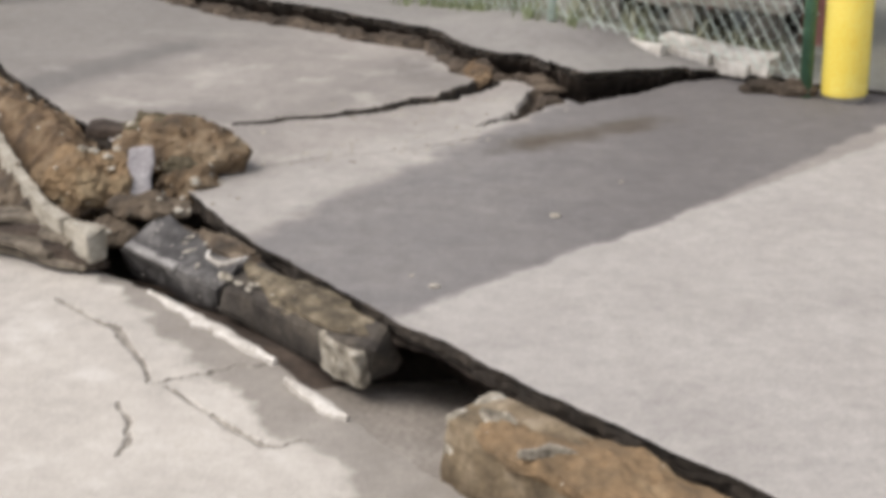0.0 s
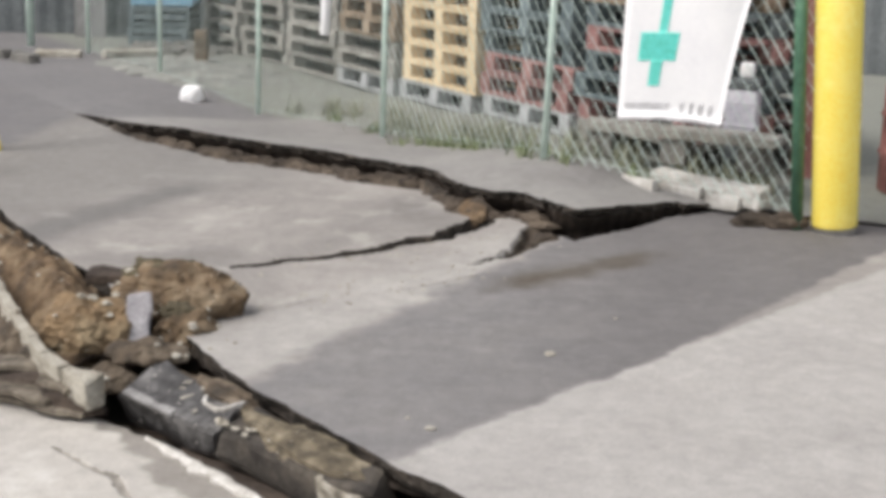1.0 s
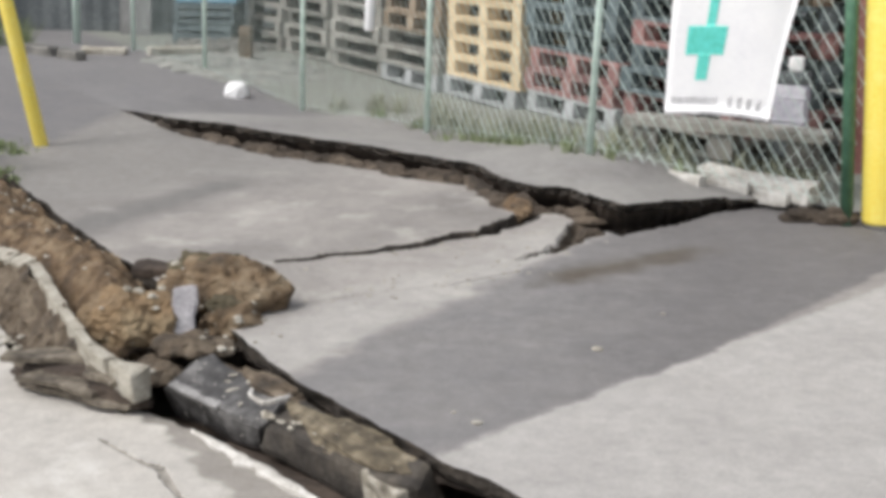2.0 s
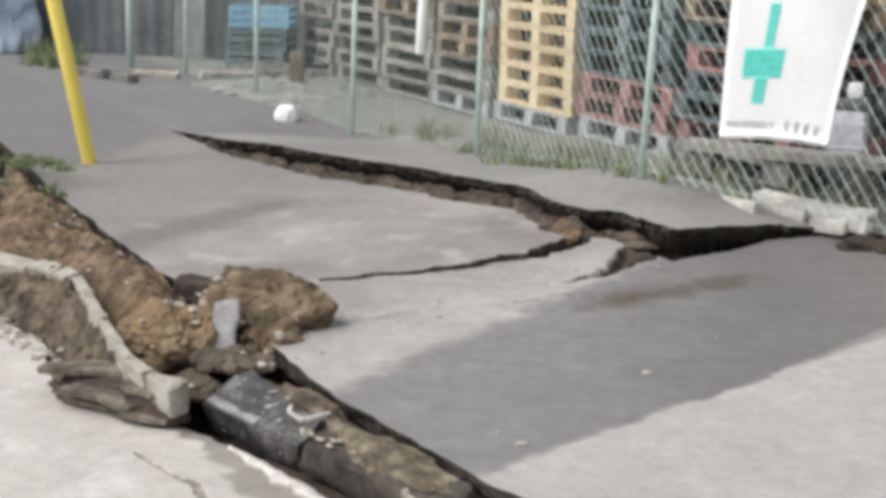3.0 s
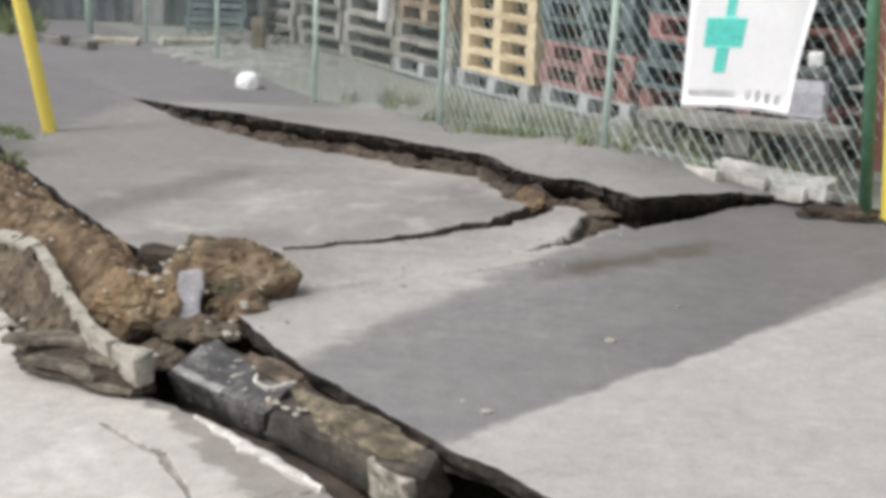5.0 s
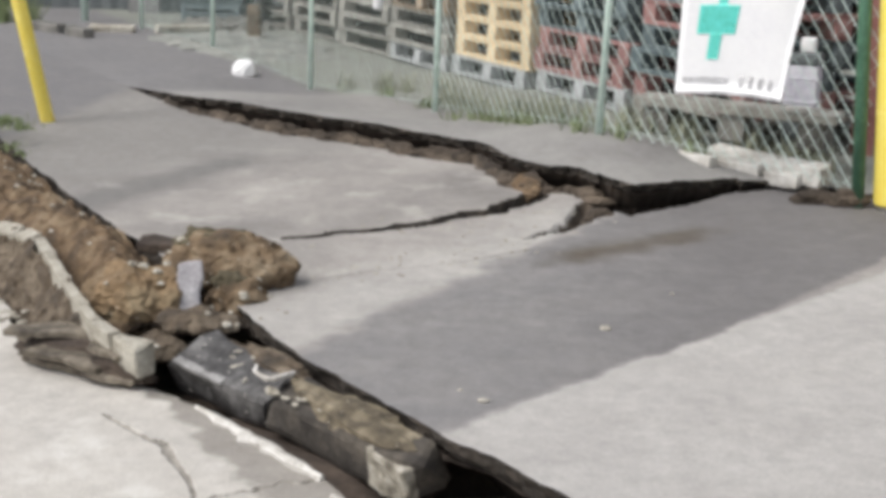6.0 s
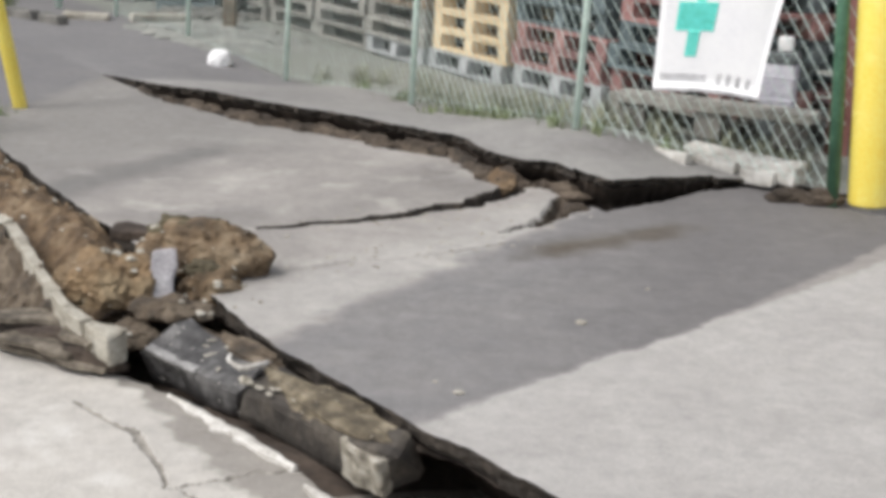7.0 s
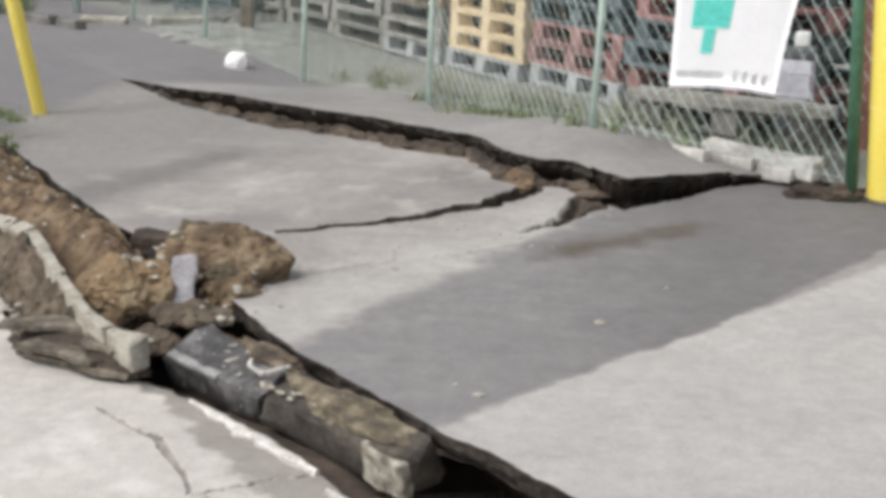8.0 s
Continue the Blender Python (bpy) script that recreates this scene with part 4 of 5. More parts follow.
        lump(bm, (l / 2, w / 2, 0.05), (0, 0, 0), i + 70, 4, 0.3)
        ob = part("earth_chunk", bm, mt)
        ob.matrix_world = Matrix.Translation((x, y, z)) @ Euler((rx, 0, rz)).to_matrix().to_4x4()
        tagged(ob, "broken chunk of earth lodged in the split", "earth chunk", "chunks in the split")
    for i in range(34):
        t = 3.75 + 6.9 * (i + rnd.uniform(0.1, 0.9)) / 34
        if rnd.random() < 0.30:
            continue
        x, y, up = mid_edge(t, True)
        x2, y2, _ = mid_edge(t + 0.1, True)
        l, h = rnd.uniform(0.12, 0.30), rnd.uniform(0.6, 1.0) * (0.035 + 0.35 * up)
        bm = bmesh.new()
        made = lump(bm, (l / 2, 0.035, h / 2 + 0.02), (0, 0, 0), i + 170, 4, 0.42)
        for v in made:
            v.co += noise.noise_vector(v.co * 22 + Vector((i, 0, 0))) * 0.010
        ob = part("earth_chunk", bm, MAT_RUBBLE)
        ob.matrix_world = Matrix.Translation((x, y + 0.035, -0.035 + h * 0.5)) @ Euler((-0.35, rnd.uniform(-0.2, 0.2), math.atan2(y2 - y, x2 - x))).to_matrix().to_4x4()
        tagged(ob, "broken grey-brown slab of earth lodged in the split", "earth chunk", "chunks in the split")
    # small pale stones on the bank and the sheet
    bm = bmesh.new()
    for _ in range(45):
        f = rnd.random()
        x, y = -2.9 + 2.2 * f + rnd.gauss(0, 0.07), 6.95 - 2.85 * f + rnd.gauss(0, 0.06)
        s = rnd.uniform(0.004, 0.011)
        lump(bm, (s * 1.3, s, s), (x, y, 0.045), rnd.random() * 50, 1, 0.3)
    for x, y, s in ((0.36, 4.43, 0.016), (-0.01, 3.70, 0.013), (-0.08, 3.78, 0.007), (0.62, 4.9, 0.007)):
        lump(bm, (s * 1.3, s * 1.1, s * 0.6), (x, y, mid_height(x, y) + s * 0.2), x * 50, 2, 0.3)
    for _ in range(120):
        f = rnd.random()
        if rnd.random() < 0.5:
            x, y = -0.75 + 0.95 * f + rnd.gauss(0, 0.08), 4.85 + 0.75 * f + rnd.gauss(0, 0.10)
        else:
            x, y = -0.8 + 1.2 * f + rnd.gauss(0, 0.10), 5.45 + 0.7 * f + rnd.gauss(0, 0.10)
        s = rnd.uniform(0.003, 0.008)
        lump(bm, (s * 1.5, s * 1.2, s * 0.6), (x, y, mid_height(x, y) + s * 0.15), rnd.random() * 50, 1, 0.3)
    for _ in range(60):
        x = rnd.uniform(-2.15, -1.66)
        y = 4.78 - 1.35 * (x + 1.80) * 0.9 + rnd.gauss(0, 0.05) - 0.05
        s = rnd.uniform(0.006, 0.016)
        lump(bm, (s * 1.3, s * 1.1, s * 0.8), (x, y, -0.155), rnd.random() * 50, 1, 0.35)
    tagged(part("pale_stones", bm, MAT_KERB), "small pale stones scattered over soil and asphalt", "stones", kind="stuff")


build_trench_things()


# ---------------------------------------------------------------- fence, banner, poles
POSTS = [(-4.55, 13.9), (-3.80, 13.35), (-2.70, 11.72), (-1.58, 10.10), (-0.53, 8.52), (0.42, 7.10), (1.62, 6.46)]


def build_fence():
    fence = thing("chain_link_fence", "pale green chain-link fence leaning along the roadside", "fence", pose(0.42, 7.1, 0.15))
    inv = fence.matrix_world.inverted()
    tops = []
    for i, (x, y) in enumerate(POSTS):
        z = far_height(x, y)
        lean = Vector((0.02, 0.0, 0)) if i < 5 else Vector((0.05 if i == 5 else -0.12, 0, 0))
        bm = bmesh.new()
        r = 0.040 if i == 0 else 0.020
        if i == 6:
            r = 0.030
        p0, p1 = Vector((x, y, z - 0.15)), Vector((x, y, z + 1.75)) + lean
        tube(bm, [inv @ p0, inv @ p1], r, 12)
        ob = part("post", bm, MAT_GATE if i == 6 else MAT_POST, fence, "dark green thick post" if i == 6 else "", True)
        bm = bmesh.new()
        lump(bm, (r * 1.15, r * 1.15, r * 0.7), inv @ p1, 1, 2, 0.02)
        part("cap", bm, MAT_POST, ob, "", True)
        tops.append((p0, p1))
    # mesh panels: two families of slanting wires, woven front and back
    for i in range(1, 6):
        (a0, a1), (b0, b1) = tops[i], tops[i + 1]
        w = (b0 - a0).length
        ht = 1.6
        za, zb = far_height(*POSTS[i]) + 0.02, far_height(*POSTS[i + 1]) + 0.02
        bm = bmesh.new()
        pitch = 0.068
        run = ht / 1.35
        d = Vector((b0.x - a0.x, b0.y - a0.y, 0)).normalized()
        nrm = Vector((-d.y, d.x, 0))

        def place(u, v, s):
            f = u / w
            base = a0.lerp(b0, f)
            sag = 0.03 * math.sin(f * math.pi) * noise.noise(Vector((i, v * 2, 0)))
            return inv @ (Vector((base.x, base.y, za + (zb - za) * f + v)) + nrm * (s + sag) + Vector((0.03 * v * f, 0, 0)))

        for sgn in (1, -1):
            k = -run
            while k < w + run:
                u0, u1 = k, k + sgn * run
                # trim to the panel
                lo, hi = 0.0, 1.0
                du = u1 - u0
                for bound, s in ((0.0, 1), (w, -1)):
                    fa = (bound - u0) / du
                    if s * du > 0:
                        lo = max(lo, fa)
                    else:
                        hi = min(hi, fa)
                if hi - lo > 0.02:
                    q = [place(u0 + du * f, ht * f, 0.002 * sgn) for f in (lo, (lo + hi) / 2, hi)]
                    tube(bm, q, (0.0024 if i > 3 else 0.0014) * (0.38 if sgn > 0 else 1.05), 3, False)
                k += pitch
        part("wire_mesh", bm, MAT_WIRE, fence, "pale green woven wire")
        bm = bmesh.new()
        tube(bm, [place(0, 0.03, 0), place(w, 0.03, 0)], 0.0013, 5)
        part("tension_wire", bm, MAT_WIRE, fence)
        bm = bmesh.new()
        tube(bm, [place(0, 1.6, 0), place(w, 1.6, 0)], 0.018, 8)
        part("rail", bm, MAT_POST, fence)


build_fence()


def build_banner():
    """A curling vinyl banner with a green cross, tied to the fence."""
    o = Vector((0.758, 6.706, 0.48))
    right = Vector((0.965, -0.26, 0.0)).normalized()
    back = Vector((right.y, -right.x, 0))
    ob = thing("safety_banner", "white vinyl banner with a green cross tied to the fence", "banner", Matrix.Translation(o))

    def at(u, v, lift=0.0):
        curl = 0.10 * max(0, u / 0.50 - 0.55) ** 2 * (0.3 + v)
        wave = 0.008 * math.sin(u * 14 + v * 5)
        x = u * (1 + 0.26 * v * v) + 0.02 * v + (0.055 * math.sin(min(1.3, v) * 1.25) if u > 0.2 else 0.055 * math.sin(min(1.3, v) * 1.25) * u / 0.2)
        return right * x + back * (wave - curl + lift) + Vector((0, 0, v + 0.012 * math.sin(u * 7)))

    def sheet(name, u0, u1, v0, v1, lift, mat, label="", thick=0.0015, nu=16, nv=16):
        rows = [[at(u0 + (u1 - u0) * i / nu, v0 + (v1 - v0) * j / nv, lift + s) for i in range(nu + 1)] for s in (0, -thick) for j in range(nv + 1)]
        n, h = nu + 1, nv + 1
        verts = [v for r in rows for v in r]
        faces = []
        for s in (0, 1):
            for j in range(nv):
                for i in range(nu):
                    k = (s * h + j) * n + i
                    faces.append((k, k + 1, k + n + 1, k + n))
        for j in range(nv):
            for i in (0, nu):
                k = j * n + i
                faces.append((k, k + n, k + n + h * n, k + h * n))
        for i in range(nu):
            for j in (0, nv):
                k = j * n + i
                faces.append((k, k + 1, k + 1 + h * n, k + h * n))
        return link(name, raw_mesh(name, verts, faces, mat, True), ob, label)

    sheet("sheet", 0, 0.50, 0, 1.0, 0, MAT_WHITE)
    sheet("hem", 0, 0.50, -0.012, 0.004, 0.003, MAT_PRINT, "grey bottom hem", 0.006)
    sheet("cross_bar", 0.072, 0.232, 0.275, 0.41, 0.004, MAT_CROSS, "printed green crossbar")
    sheet("cross_stem", 0.127, 0.177, 0.155, 0.275, 0.004, MAT_CROSS, "printed green stem")
    sheet("cross_stem", 0.142, 0.177, 0.41, 0.62, 0.004, MAT_CROSS, "printed green stem")
    for k in range(4):
        sheet("printed_mark", 0.29 + 0.045 * k, 0.31 + 0.045 * k, 0.03, 0.085, 0.004, MAT_PRINT, "grey printed mark", nu=3, nv=3)
    sheet("printed_mark", 0.03, 0.24, 0.045, 0.075, 0.004, MAT_PRINT, "faint grey printed line", nu=6, nv=3)


build_banner()


def build_poles():
    x, y = 1.79, 6.45
    z = 0.03
    pole = thing("utility_pole", "concrete utility pole wrapped in a yellow guard", "pole", pose(x, y, z, 0, -4.5, 0))
    bm = bmesh.new()
    tube(bm, [(0, 0, -0.5), (0, 0, 3.5), (0, 0, 8.0)], [0.100, 0.095, 0.085], 24)
    part("shaft", bm, MAT_POLE, pole, "grey concrete shaft", True)
    bm = bmesh.new()
    tube(bm, [(0, 0, 0.0), (0, 0, 0.012), (0.01, 0, 1.0), (0.015, 0, 1.9)], [0.104, 0.107, 0.109, 0.109], 32)
    part("guard", bm, MAT_YELLOW, pole, "smooth yellow plastic guard", True)
    # stay wire with its yellow cover
    a, b = Vector((-2.765, 7.90, -0.02)), Vector((-2.985, 7.915, 1.05))
    d = (b - a).normalized()
    stay = thing("stay_wire", "steel stay wire under a slanting yellow cover", "stay wire", Matrix.Translation(a))
    bm = bmesh.new()
    tube(bm, [d * -0.3, d * 5.5], 0.006, 8)
    part("wire", bm, MAT_STEEL, stay, "thin galvanised wire")
    bm = bmesh.new()
    tube(bm, [d * 0.01, d * 0.02, d * 1.8, d * 1.82], [0.034, 0.042, 0.045, 0.038], 16)
    part("cover", bm, MAT_YELLOW, stay, "yellow plastic cover", True)


build_poles()


# ---------------------------------------------------------------- the yard behind the fence
def build_pallet(colour, label):
    """One pallet, 1.1 m square, with deck boards, bottom boards and stringer blocks; origin below its middle."""
    m = MAT_PALLET[colour]
    p = thing("pallet", label, "pallet", group="pallet stacks behind the fence")
    for y in (-0.48, 0.0, 0.48):
        for x in (-0.49, 0.49) if colour == "grey" else (-0.49, 0.0, 0.49):
            bm = bmesh.new()
            box(bm, (0.12, 0.13, 0.09), (x, y, 0.067), 0.006)
            part("spacer", bm, m, p)
    for z, n, w in ((0.011, 3, 0.13), (0.129, 7, 0.125)):
        for k in range(n):
            bm = bmesh.new()
            box(bm, (1.10, w, 0.022), (0, -0.48 + 0.96 * k / (n - 1), z), 0.003)
            part("board", bm, m, p)
    for x in (-0.49, 0.0, 0.49):
        bm = bmesh.new()
        box(bm, (0.12, 1.08, 0.005), (x, 0, 0.1145))
        part("bearer", bm, m, p)
    return p


def build_yard():
    labels = {"grey": "weathered grey wooden pallet stacked in the yard", "yellow": "pale new pine pallet stacked in the yard", "red": "faded red plastic pallet stacked in the yard",
              "brown": "old brown wooden pallet stacked in the yard", "light": "light grey plastic pallet under the stacks", "blue": "dark teal plastic pallet stacked in the yard"}
    first = {}
    w = Vector((0.5, -0.866, 0))
    ang = math.atan2(w.y, w.x)
    base = Vector((0.22, 10.20, 0.0))
    rnd = random.Random(3)
    for k, plan in ((-4, "grey " * 9), (-3, "grey " * 9), (-2, "grey grey grey grey grey brown grey grey brown grey"), (-1, "light grey grey brown brown grey brown grey brown brown"),
                    (0, "light yellow yellow yellow yellow yellow yellow yellow yellow yellow"), (1, "light red red blue blue blue blue blue blue"), (2, "grey red blue blue red blue brown yellow yellow")):
        c = base + w * 1.2 * k
        z = far_height(c.x, c.y) + 0.004
        turn = ang + rnd.uniform(-0.03, 0.03)
        for n, colour in enumerate(plan.split()):
            jig = 0.008 if colour == "yellow" else 0.03
            m = Matrix.Translation((c.x + rnd.uniform(-jig, jig), c.y + rnd.uniform(-jig, jig), z + 0.1415 * n)) @ Matrix.Rotation(turn + rnd.uniform(-jig, jig), 4, "Z")
            if colour not in first:
                first[colour] = build_pallet(colour, labels[colour])
                first[colour].matrix_world = m
            else:
                copy_thing(first[colour], m)

    # wall that closes the yard
    def wall(name, a, b, h, mat, label):
        a, b = Vector(a), Vector(b)
        d = (b - a)
        n = int(d.length / 0.05)
        nrm = Vector((-d.y, d.x)).normalized()
        verts, faces = [], []
        for side in (0.0, 0.03):
            for i in range(n + 1):
                p = a + d * (i / n) + nrm * (0.018 * math.sin(i * 1.6) + side)
                verts += [(p.x, p.y, -0.2), (p.x, p.y, h)]
        m = 2 * (n + 1)
        for s in (0, m):
            faces += [(s + 2 * i, s + 2 * i + 2, s + 2 * i + 3, s + 2 * i + 1) for i in range(n)]
        faces += [(2 * i + 1, 2 * i + 3, m + 2 * i + 3, m + 2 * i + 1) for i in range(n)]
        tagged(link(name, raw_mesh(name, verts, faces, mat, True)), label, "wall", kind="structure")

    wall("wall_yard", (-9.0, 15.5), (-2.4, 15.2), 3.2, MAT_DARKWALL, "dark grey corrugated sheet wall behind the yard")
    wall("wall_back", (-2.5, 15.6), (6.5, 12.5), 3.4, MAT_DARKWALL, "dark corrugated shed wall behind the pallets")
    wall("wall_side", (6.4, 12.6), (9.0, 6.0), 3.0, MAT_DARKWALL, "dark corrugated wall beside the road")

    # blue drums and an upright timber beside the pallets
    def drum(x, y, mat, label, h=0.9, r=0.29):
        ob = thing("drum", label, "drum", pose(x, y, far_height(x, y)))
        bm = bmesh.new()
        tube(bm, [(0, 0, 0), (0, 0, 0.02), (0, 0, h / 3), (0, 0, h / 3 + 0.02), (0, 0, h / 3 + 0.04), (0, 0, 2 * h / 3), (0, 0, 2 * h / 3 + 0.02), (0, 0, 2 * h / 3 + 0.04), (0, 0, h - 0.02), (0, 0, h)],
             [r - 0.02, r, r, r + 0.015, r, r, r + 0.015, r, r, r - 0.02], 24)
        part("body", bm, mat, ob, "", True)
        bm = bmesh.new()
        tube(bm, [(0, 0, h), (0, 0, h + 0.03)], r - 0.06, 20)
        part("lid", bm, MAT_STEEL, ob)

    def crate(x, y, z, size, mat, label, turn):
        """A slotted plastic crate with a rim, four corner posts and slats round it."""
        ob = thing("plastic_crate", label, "crate", pose(x, y, z, 0, 0, turn), "crates by the yard wall")
        w, d, h = size
        for cx in (-1, 1):
            for cy in (-1, 1):
                bm = bmesh.new()
                box(bm, (0.05, 0.05, h), (cx * (w / 2 - 0.025), cy * (d / 2 - 0.025), h / 2), 0.006)
                part("corner_post", bm, mat, ob)
        for k in range(3):
            zz = 0.03 + (h - 0.06) * k / 2
            for sgn in (-1, 1):
                bm = bmesh.new()
                box(bm, (w - 0.1, 0.02, 0.05), (0, sgn * (d / 2 - 0.012), zz), 0.004)
                part("slat", bm, mat, ob)
                bm = bmesh.new()
                box(bm, (0.02, d - 0.1, 0.05), (sgn * (w / 2 - 0.012), 0, zz), 0.004)
                part("slat", bm, mat, ob)
        bm = bmesh.new()
        box(bm, (w - 0.06, d - 0.06, 0.015), (0, 0, 0.012), 0.003)
        part("bottom", bm, mat, ob)

    floor_z = far_height(-3.2, 14.1)
    for n in range(3):
        crate(-3.22 + 0.01 * n, 14.1, floor_z + 0.222 * n, (0.62, 0.45, 0.22), MAT_BLUE if n == 2 else MAT_PALLET["blue"], "bright blue plastic crate on top of dark crates" if n == 2 else "dark teal slotted plastic crate by the yard wall", -6 + 4 * n)
    crate(-2.62, 14.25, far_height(-2.62, 14.25), (0.40, 0.40, 0.60), MAT_TIMBER, "tall grey-brown slotted crate by the yard wall", 8)

    # grey sheet leaning on the wall, blue tarpaulin bundle, timbers on the ground
    bm = bmesh.new()
    box(bm, (0.34, 0.03, 1.5), (0, 0, 0.75), 0.006, 0.006)
    ob = part("leaning_board", bm, MAT_TIMBER_PALE)
    ob.matrix_world = pose(-4.24, 14.95, far_height(-4.24, 14.95) - 0.01, -9, 0, 2)
    tagged(ob, "plain grey board leaning on the yard wall", "board")
    bm = bmesh.new()
    made = lump(bm, (0.55, 0.30, 0.95), (0, 0, 0.40), 21, 5, 0.25, 0.4)
    for v in made:
        v.co += noise.noise_vector(v.co * 6) * 0.05
    ob = part("tarpaulin_bundle", bm, MAT_TARP, smooth=True)
    ob.matrix_world = pose(-6.62, 15.0, far_height(-6.62, 15.0))
    tagged(ob, "faded blue tarpaulin bundle against the yard wall", "tarpaulin")
    for i, (pa, pb) in enumerate((((-4.72, 12.95), (-4.36, 12.68)), ((-4.27, 12.60), (-3.99, 12.36)))):
        block("timber", pa, pb, 0.11, 0.10, 0.085, MAT_TIMBER, "dark weathered timber lying on the asphalt by the fence", "timber", 0.1, seed=80 + i, group="timbers by the fence", wear=1.5)
    bm = bmesh.new()
    box(bm, (0.11, 0.10, 0.36), (0, 0, 0.17), 0.01, 0.006)
    ob = part("timber_post", bm, MAT_PALLET["brown"])
    ob.matrix_world = pose(-2.47, 12.35, far_height(-2.47, 12.35))
    tagged(ob, "short grey upright timber post beside the pallets", "timber post")

    # sacks piled beside the pallets, a rusty post and a red drum by the pole
    crate = thing("stacked_tank", "lavender plastic tank on a dark stand under a white box", "tank", pose(1.49, 7.40, far_height(1.49, 7.40), 0, 0, -20))
    for name, size, at, mt, note in (("stand", (0.17, 0.15, 0.22), 0.11, MAT_DARKWALL, "dark steel stand"), ("body", (0.17, 0.15, 0.25), 0.345, MAT_SACK, ""), ("tray", (0.18, 0.16, 0.06), 0.50, MAT_DARKWALL, "dark flat tray"), ("box", (0.075, 0.08, 0.08), 0.57, MAT_WHITE, "white square box")):
        bm = bmesh.new()
        box(bm, size, (0.015 if name == "box" else 0, 0, at), 0.012)
        part(name, bm, mt, crate, note, True)
    for h in (0.28, 0.40):
        bm = bmesh.new()
        box(bm, (0.176, 0.156, 0.02), (0, 0, h), 0.008)
        part("rib", bm, MAT_SACK, crate)
    # low beam on short blocks behind the fence
    pa, pb = Vector((0.66, 7.52)), Vector((1.62, 7.02))
    dv = pb - pa
    beam = thing("low_bench", "grey weathered plank on short dark blocks behind the fence", "bench", Matrix.Translation((pa.x, pa.y, far_height(*pa))) @ Matrix.Rotation(math.atan2(dv.y, dv.x), 4, "Z"))
    bm = bmesh.new()
    box(bm, (dv.length, 0.20, 0.05), (dv.length / 2, 0, 0.165), 0.006, 0.006)
    part("plank", bm, MAT_PALLET["grey"], beam)
    for x in (0.12, dv.length / 2, dv.length - 0.12):
        bm = bmesh.new()
        box(bm, (0.14, 0.16, 0.14), (x, 0, 0.07), 0.008, 0.003)
        part("support", bm, MAT_TIMBER, beam, "dark short block")
    bm = bmesh.new()
    box(bm, (0.11, 0.11, 2.2), (0, 0, 1.08), 0.01, 0.006)
    ob = part("steel_post", bm, MAT_REDSTEEL)
    ob.matrix_world = pose(1.86, 7.55, far_height(1.86, 7.55))
    tagged(ob, "dull red steel post behind the fence", "steel post")
    drum(2.42, 7.3, MAT_REDSTEEL, "red steel drum on the asphalt beside the pole", 0.6, 0.2)

    # pale gravel spread behind the fence, and a dark heap against the drums
    def heap(name, corners, top, mat, label, seed, size, count):
        (ax, ay), (bx, by), (cx, cy) = corners
        bm = bmesh.new()
        rr = random.Random(seed)
        grid = {}
        for i in range(41):
            for j in range(25):
                u, v = i / 40, j / 24
                x, y = ax + (bx - ax) * u + (cx - ax) * v, ay + (by - ay) * u + (cy - ay) * v
                rise = max(0.0, math.sin(math.pi * u) * math.sin(math.pi * v)) ** 0.6
                k = noise.fractal(Vector((x * 4, y * 4, seed)), 0.9, 2, 4)
                grid[i, j] = bm.verts.new((x + 0.12 * k, y + 0.12 * k, far_height(x, y) - 0.02 + rise * (top + 0.4 * top * k)))
        for i in range(40):
            for j in range(24):
                bm.faces.new((grid[i, j], grid[i + 1, j], grid[i + 1, j + 1], grid[i, j + 1]))
        for _ in range(count):
            i, j = rr.randrange(3, 38), rr.randrange(3, 22)
            s = rr.uniform(0.4, 1.0) * size
            lump(bm, (s * 1.4, s, s * 0.8), grid[i, j].co, rr.random() * 50, 1, 0.35)
        tagged(part(name, bm, mat), label, "heap", kind="stuff")

    heap("gravel_heap", ((-3.75, 12.75), (-2.35, 10.95), (-2.75, 13.35)), 0.10, MAT_GRAVEL, "pale gravel and rubble spread behind the fence", 3, 0.016, 120)
    heap("dark_heap", ((-3.75, 13.75), (-2.7, 13.3), (-3.4, 14.15)), 0.12, MAT_TIMBER, "low dark heap of timber scraps before the crates", 8, 0.05, 60)

    # white pipe that hangs on the fence
    bm = bmesh.new()
    tube(bm, [(0, 0, 0), (0, 0, 0.01), (0.03, 0, 0.9)], [0.03, 0.036, 0.036], 14)
    ob = part("white_pipe", bm, MAT_WHITE, smooth=True)
    ob.matrix_world = pose(-0.965, 9.12, 0.62)
    tagged(ob, "white plastic pipe hanging on the fence wire", "pipe")

    # white bag at the foot of the fence
    bm = bmesh.new()
    lump(bm, (0.098, 0.08, 0.105), (0, 0, 0.018), 8, 4, 0.20, 0.2)
    ob = part("plastic_bag", bm, MAT_BAG, smooth=True)
    ob.matrix_world = pose(-2.165, 10.53, far_height(-2.165, 10.53))
    tagged(ob, "crumpled white plastic bag lying on the asphalt", "bag")

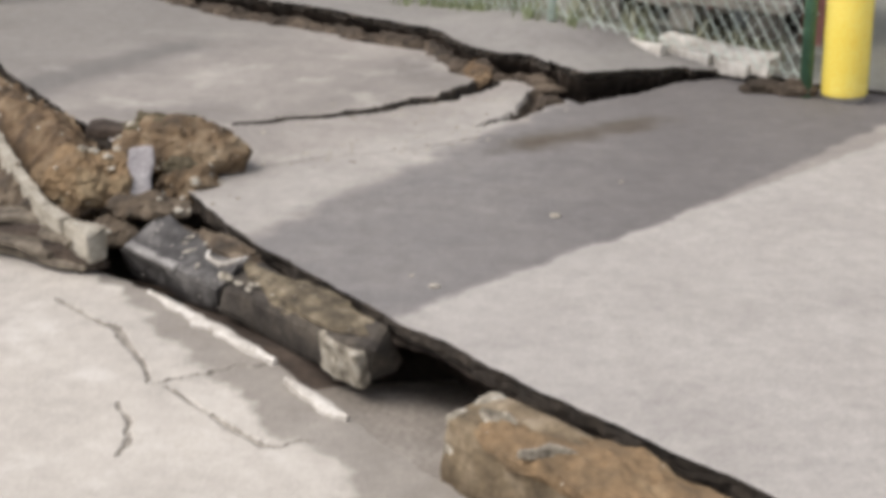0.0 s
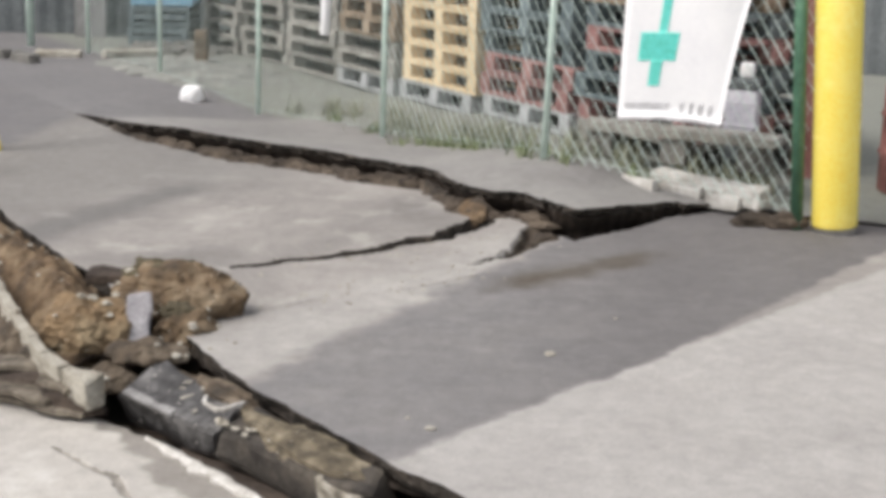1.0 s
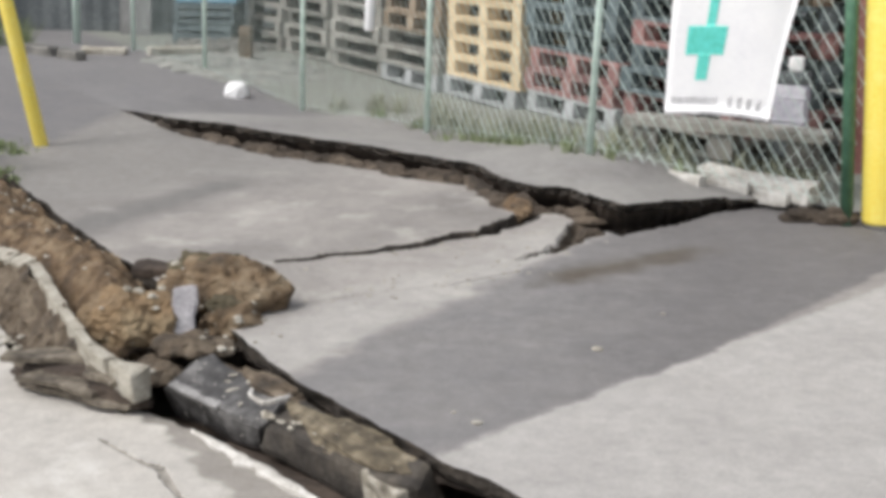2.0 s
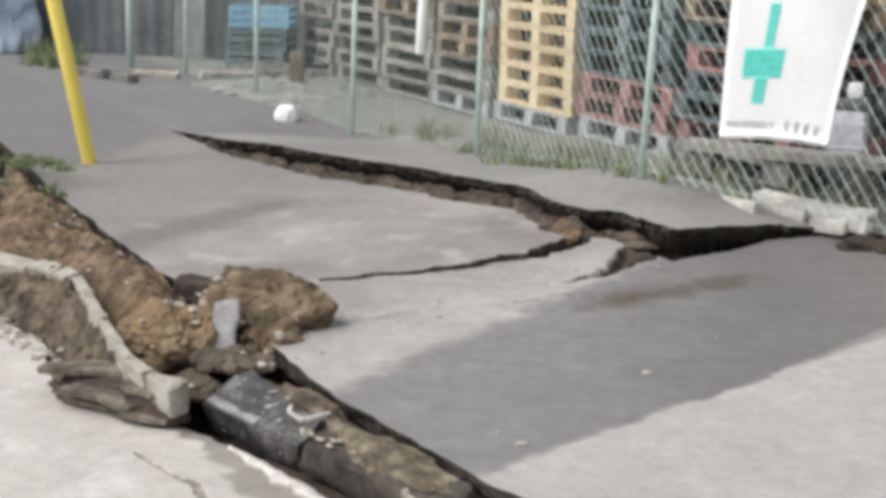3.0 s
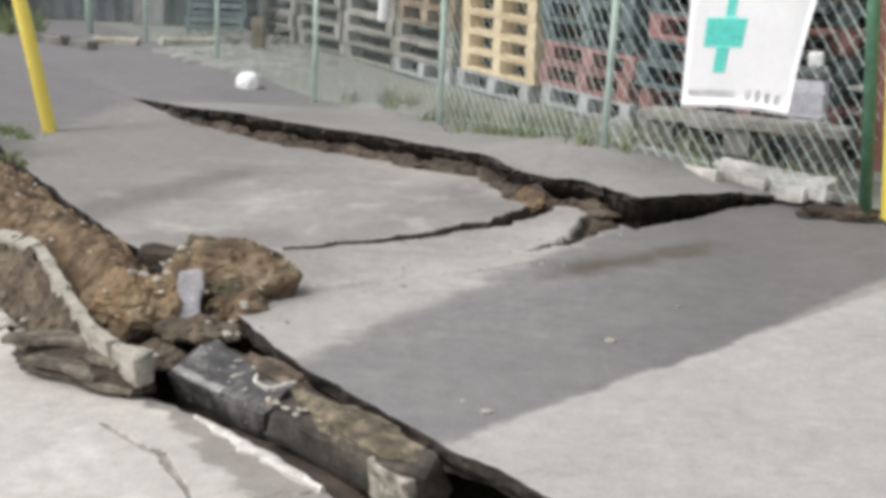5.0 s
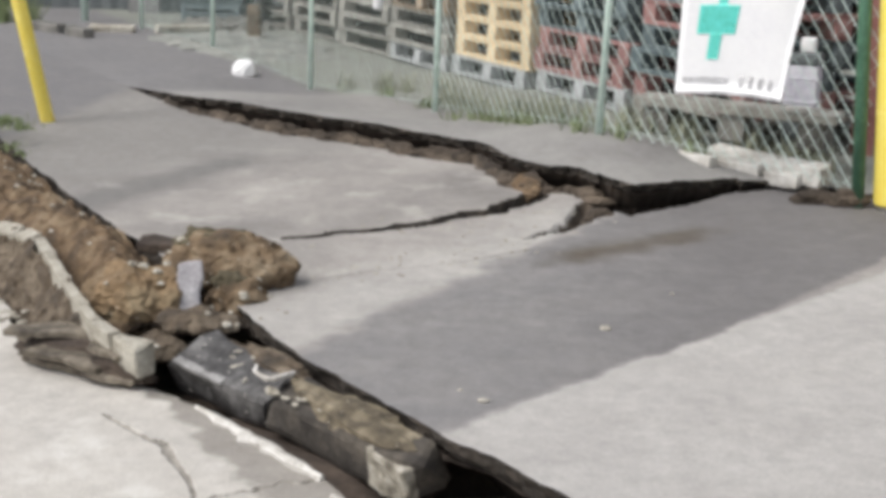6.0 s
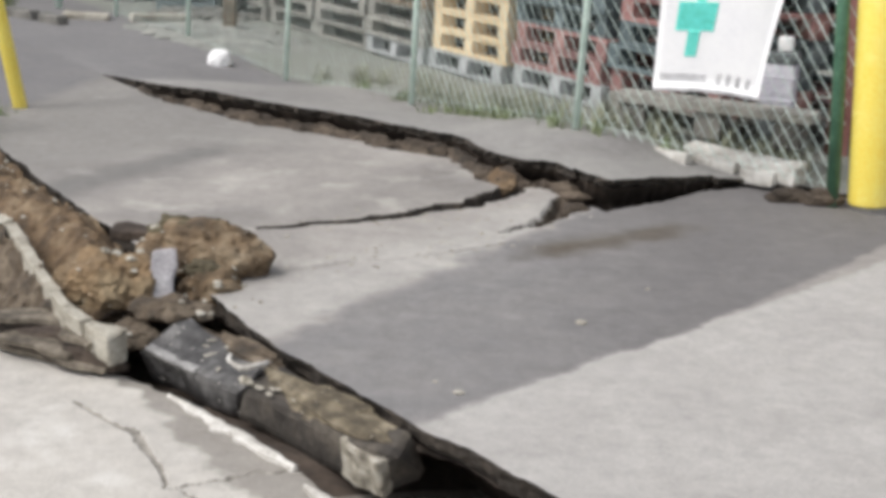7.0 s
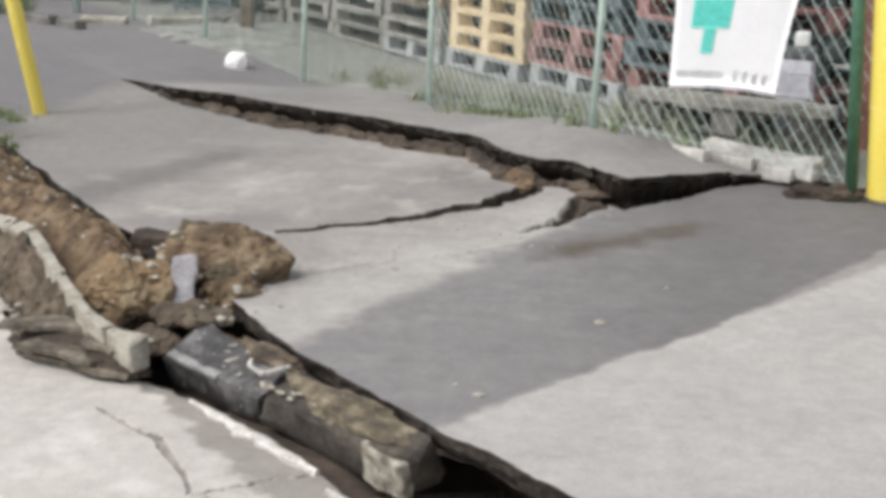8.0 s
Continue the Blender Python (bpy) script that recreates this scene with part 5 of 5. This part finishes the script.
    # pale concrete pieces along the foot of the fence
    for i, (a, b, wd, h, top, mt) in enumerate((((0.70, 7.22), (0.99, 6.86), 0.05, 0.07, 0.135, MAT_EDGING), ((1.02, 7.20), (1.50, 6.68), 0.10, 0.10, 0.15, MAT_EDGING), ((1.05, 6.98), (1.22, 6.86), 0.09, 0.06, 0.115, MAT_EDGING),
                                            ((1.25, 6.85), (1.40, 6.74), 0.10, 0.07, 0.10, MAT_EDGING), ((-3.56, 13.02), (-3.06, 13.29), 0.14, 0.14, 0.075, MAT_KERB), ((-4.19, 12.97), (-3.76, 12.99), 0.14, 0.14, 0.065, MAT_KERB))):
        block("concrete_piece", a, b, wd, h, top, mt, "pale broken concrete edging at the foot of the fence", "concrete piece", 0.1, seed=30 + i, group="edging along the fence")


build_yard()


def blades(bm, x, y, z, n, rnd, height, spread):
    for _ in range(n):
        a, r = rnd.uniform(0, 6.28), abs(rnd.gauss(0, spread))
        px, py = x + r * math.cos(a), y + r * math.sin(a)
        h = height * rnd.uniform(0.4, 1.1)
        lean = Vector((rnd.gauss(0, 0.35), rnd.gauss(0, 0.35), 1)).normalized() * h
        wv = Vector((math.cos(a + 1.3), math.sin(a + 1.3), 0)) * rnd.uniform(0.003, 0.007)
        p = Vector((px, py, z))
        v = [bm.verts.new(q) for q in (p - wv, p + wv, p + lean * 0.6 + wv * 0.8, p + lean, p + lean * 0.6 - wv * 0.8)]
        bm.faces.new(v)


def build_weeds():
    rnd = random.Random(9)
    for count, line, h, name in ((15, [(-1.7, 10.3), (-0.53, 8.55), (0.42, 7.15), (1.05, 6.95)], 0.085, "grass_verge"), (22, [(-2.98, 7.45), (-2.62, 7.08)], 0.045, "grass_tuft"), (12, [(-5.6, 13.8), (-4.9, 13.4)], 0.35, "weed_clump"), (42, [(-1.35, 10.25), (-0.35, 8.75), (0.55, 7.45), (1.15, 7.2), (1.55, 7.0)], 0.17, "dry_grass")):
        bm = bmesh.new()
        for _ in range(count):
            t = rnd.uniform(0, len(line) - 1.001)
            x, y = chain(line, t)
            x, y = x + rnd.gauss(0, 0.07), y + rnd.gauss(0, 0.10)
            blades(bm, x, y, far_height(x, y) - 0.005 if y > 7.12 or x > 0 else 0.0, 26, rnd, h, 0.06)
        tagged(part(name, bm, MAT_DRY if name == "dry_grass" else MAT_GRASS), {"grass_verge": "thin green weeds along the foot of the fence", "grass_tuft": "short green grass beside the stay wire", "weed_clump": "tall green weeds by the yard wall", "dry_grass": "dry olive grass standing behind the fence"}[name], "weeds", kind="stuff")


build_weeds()
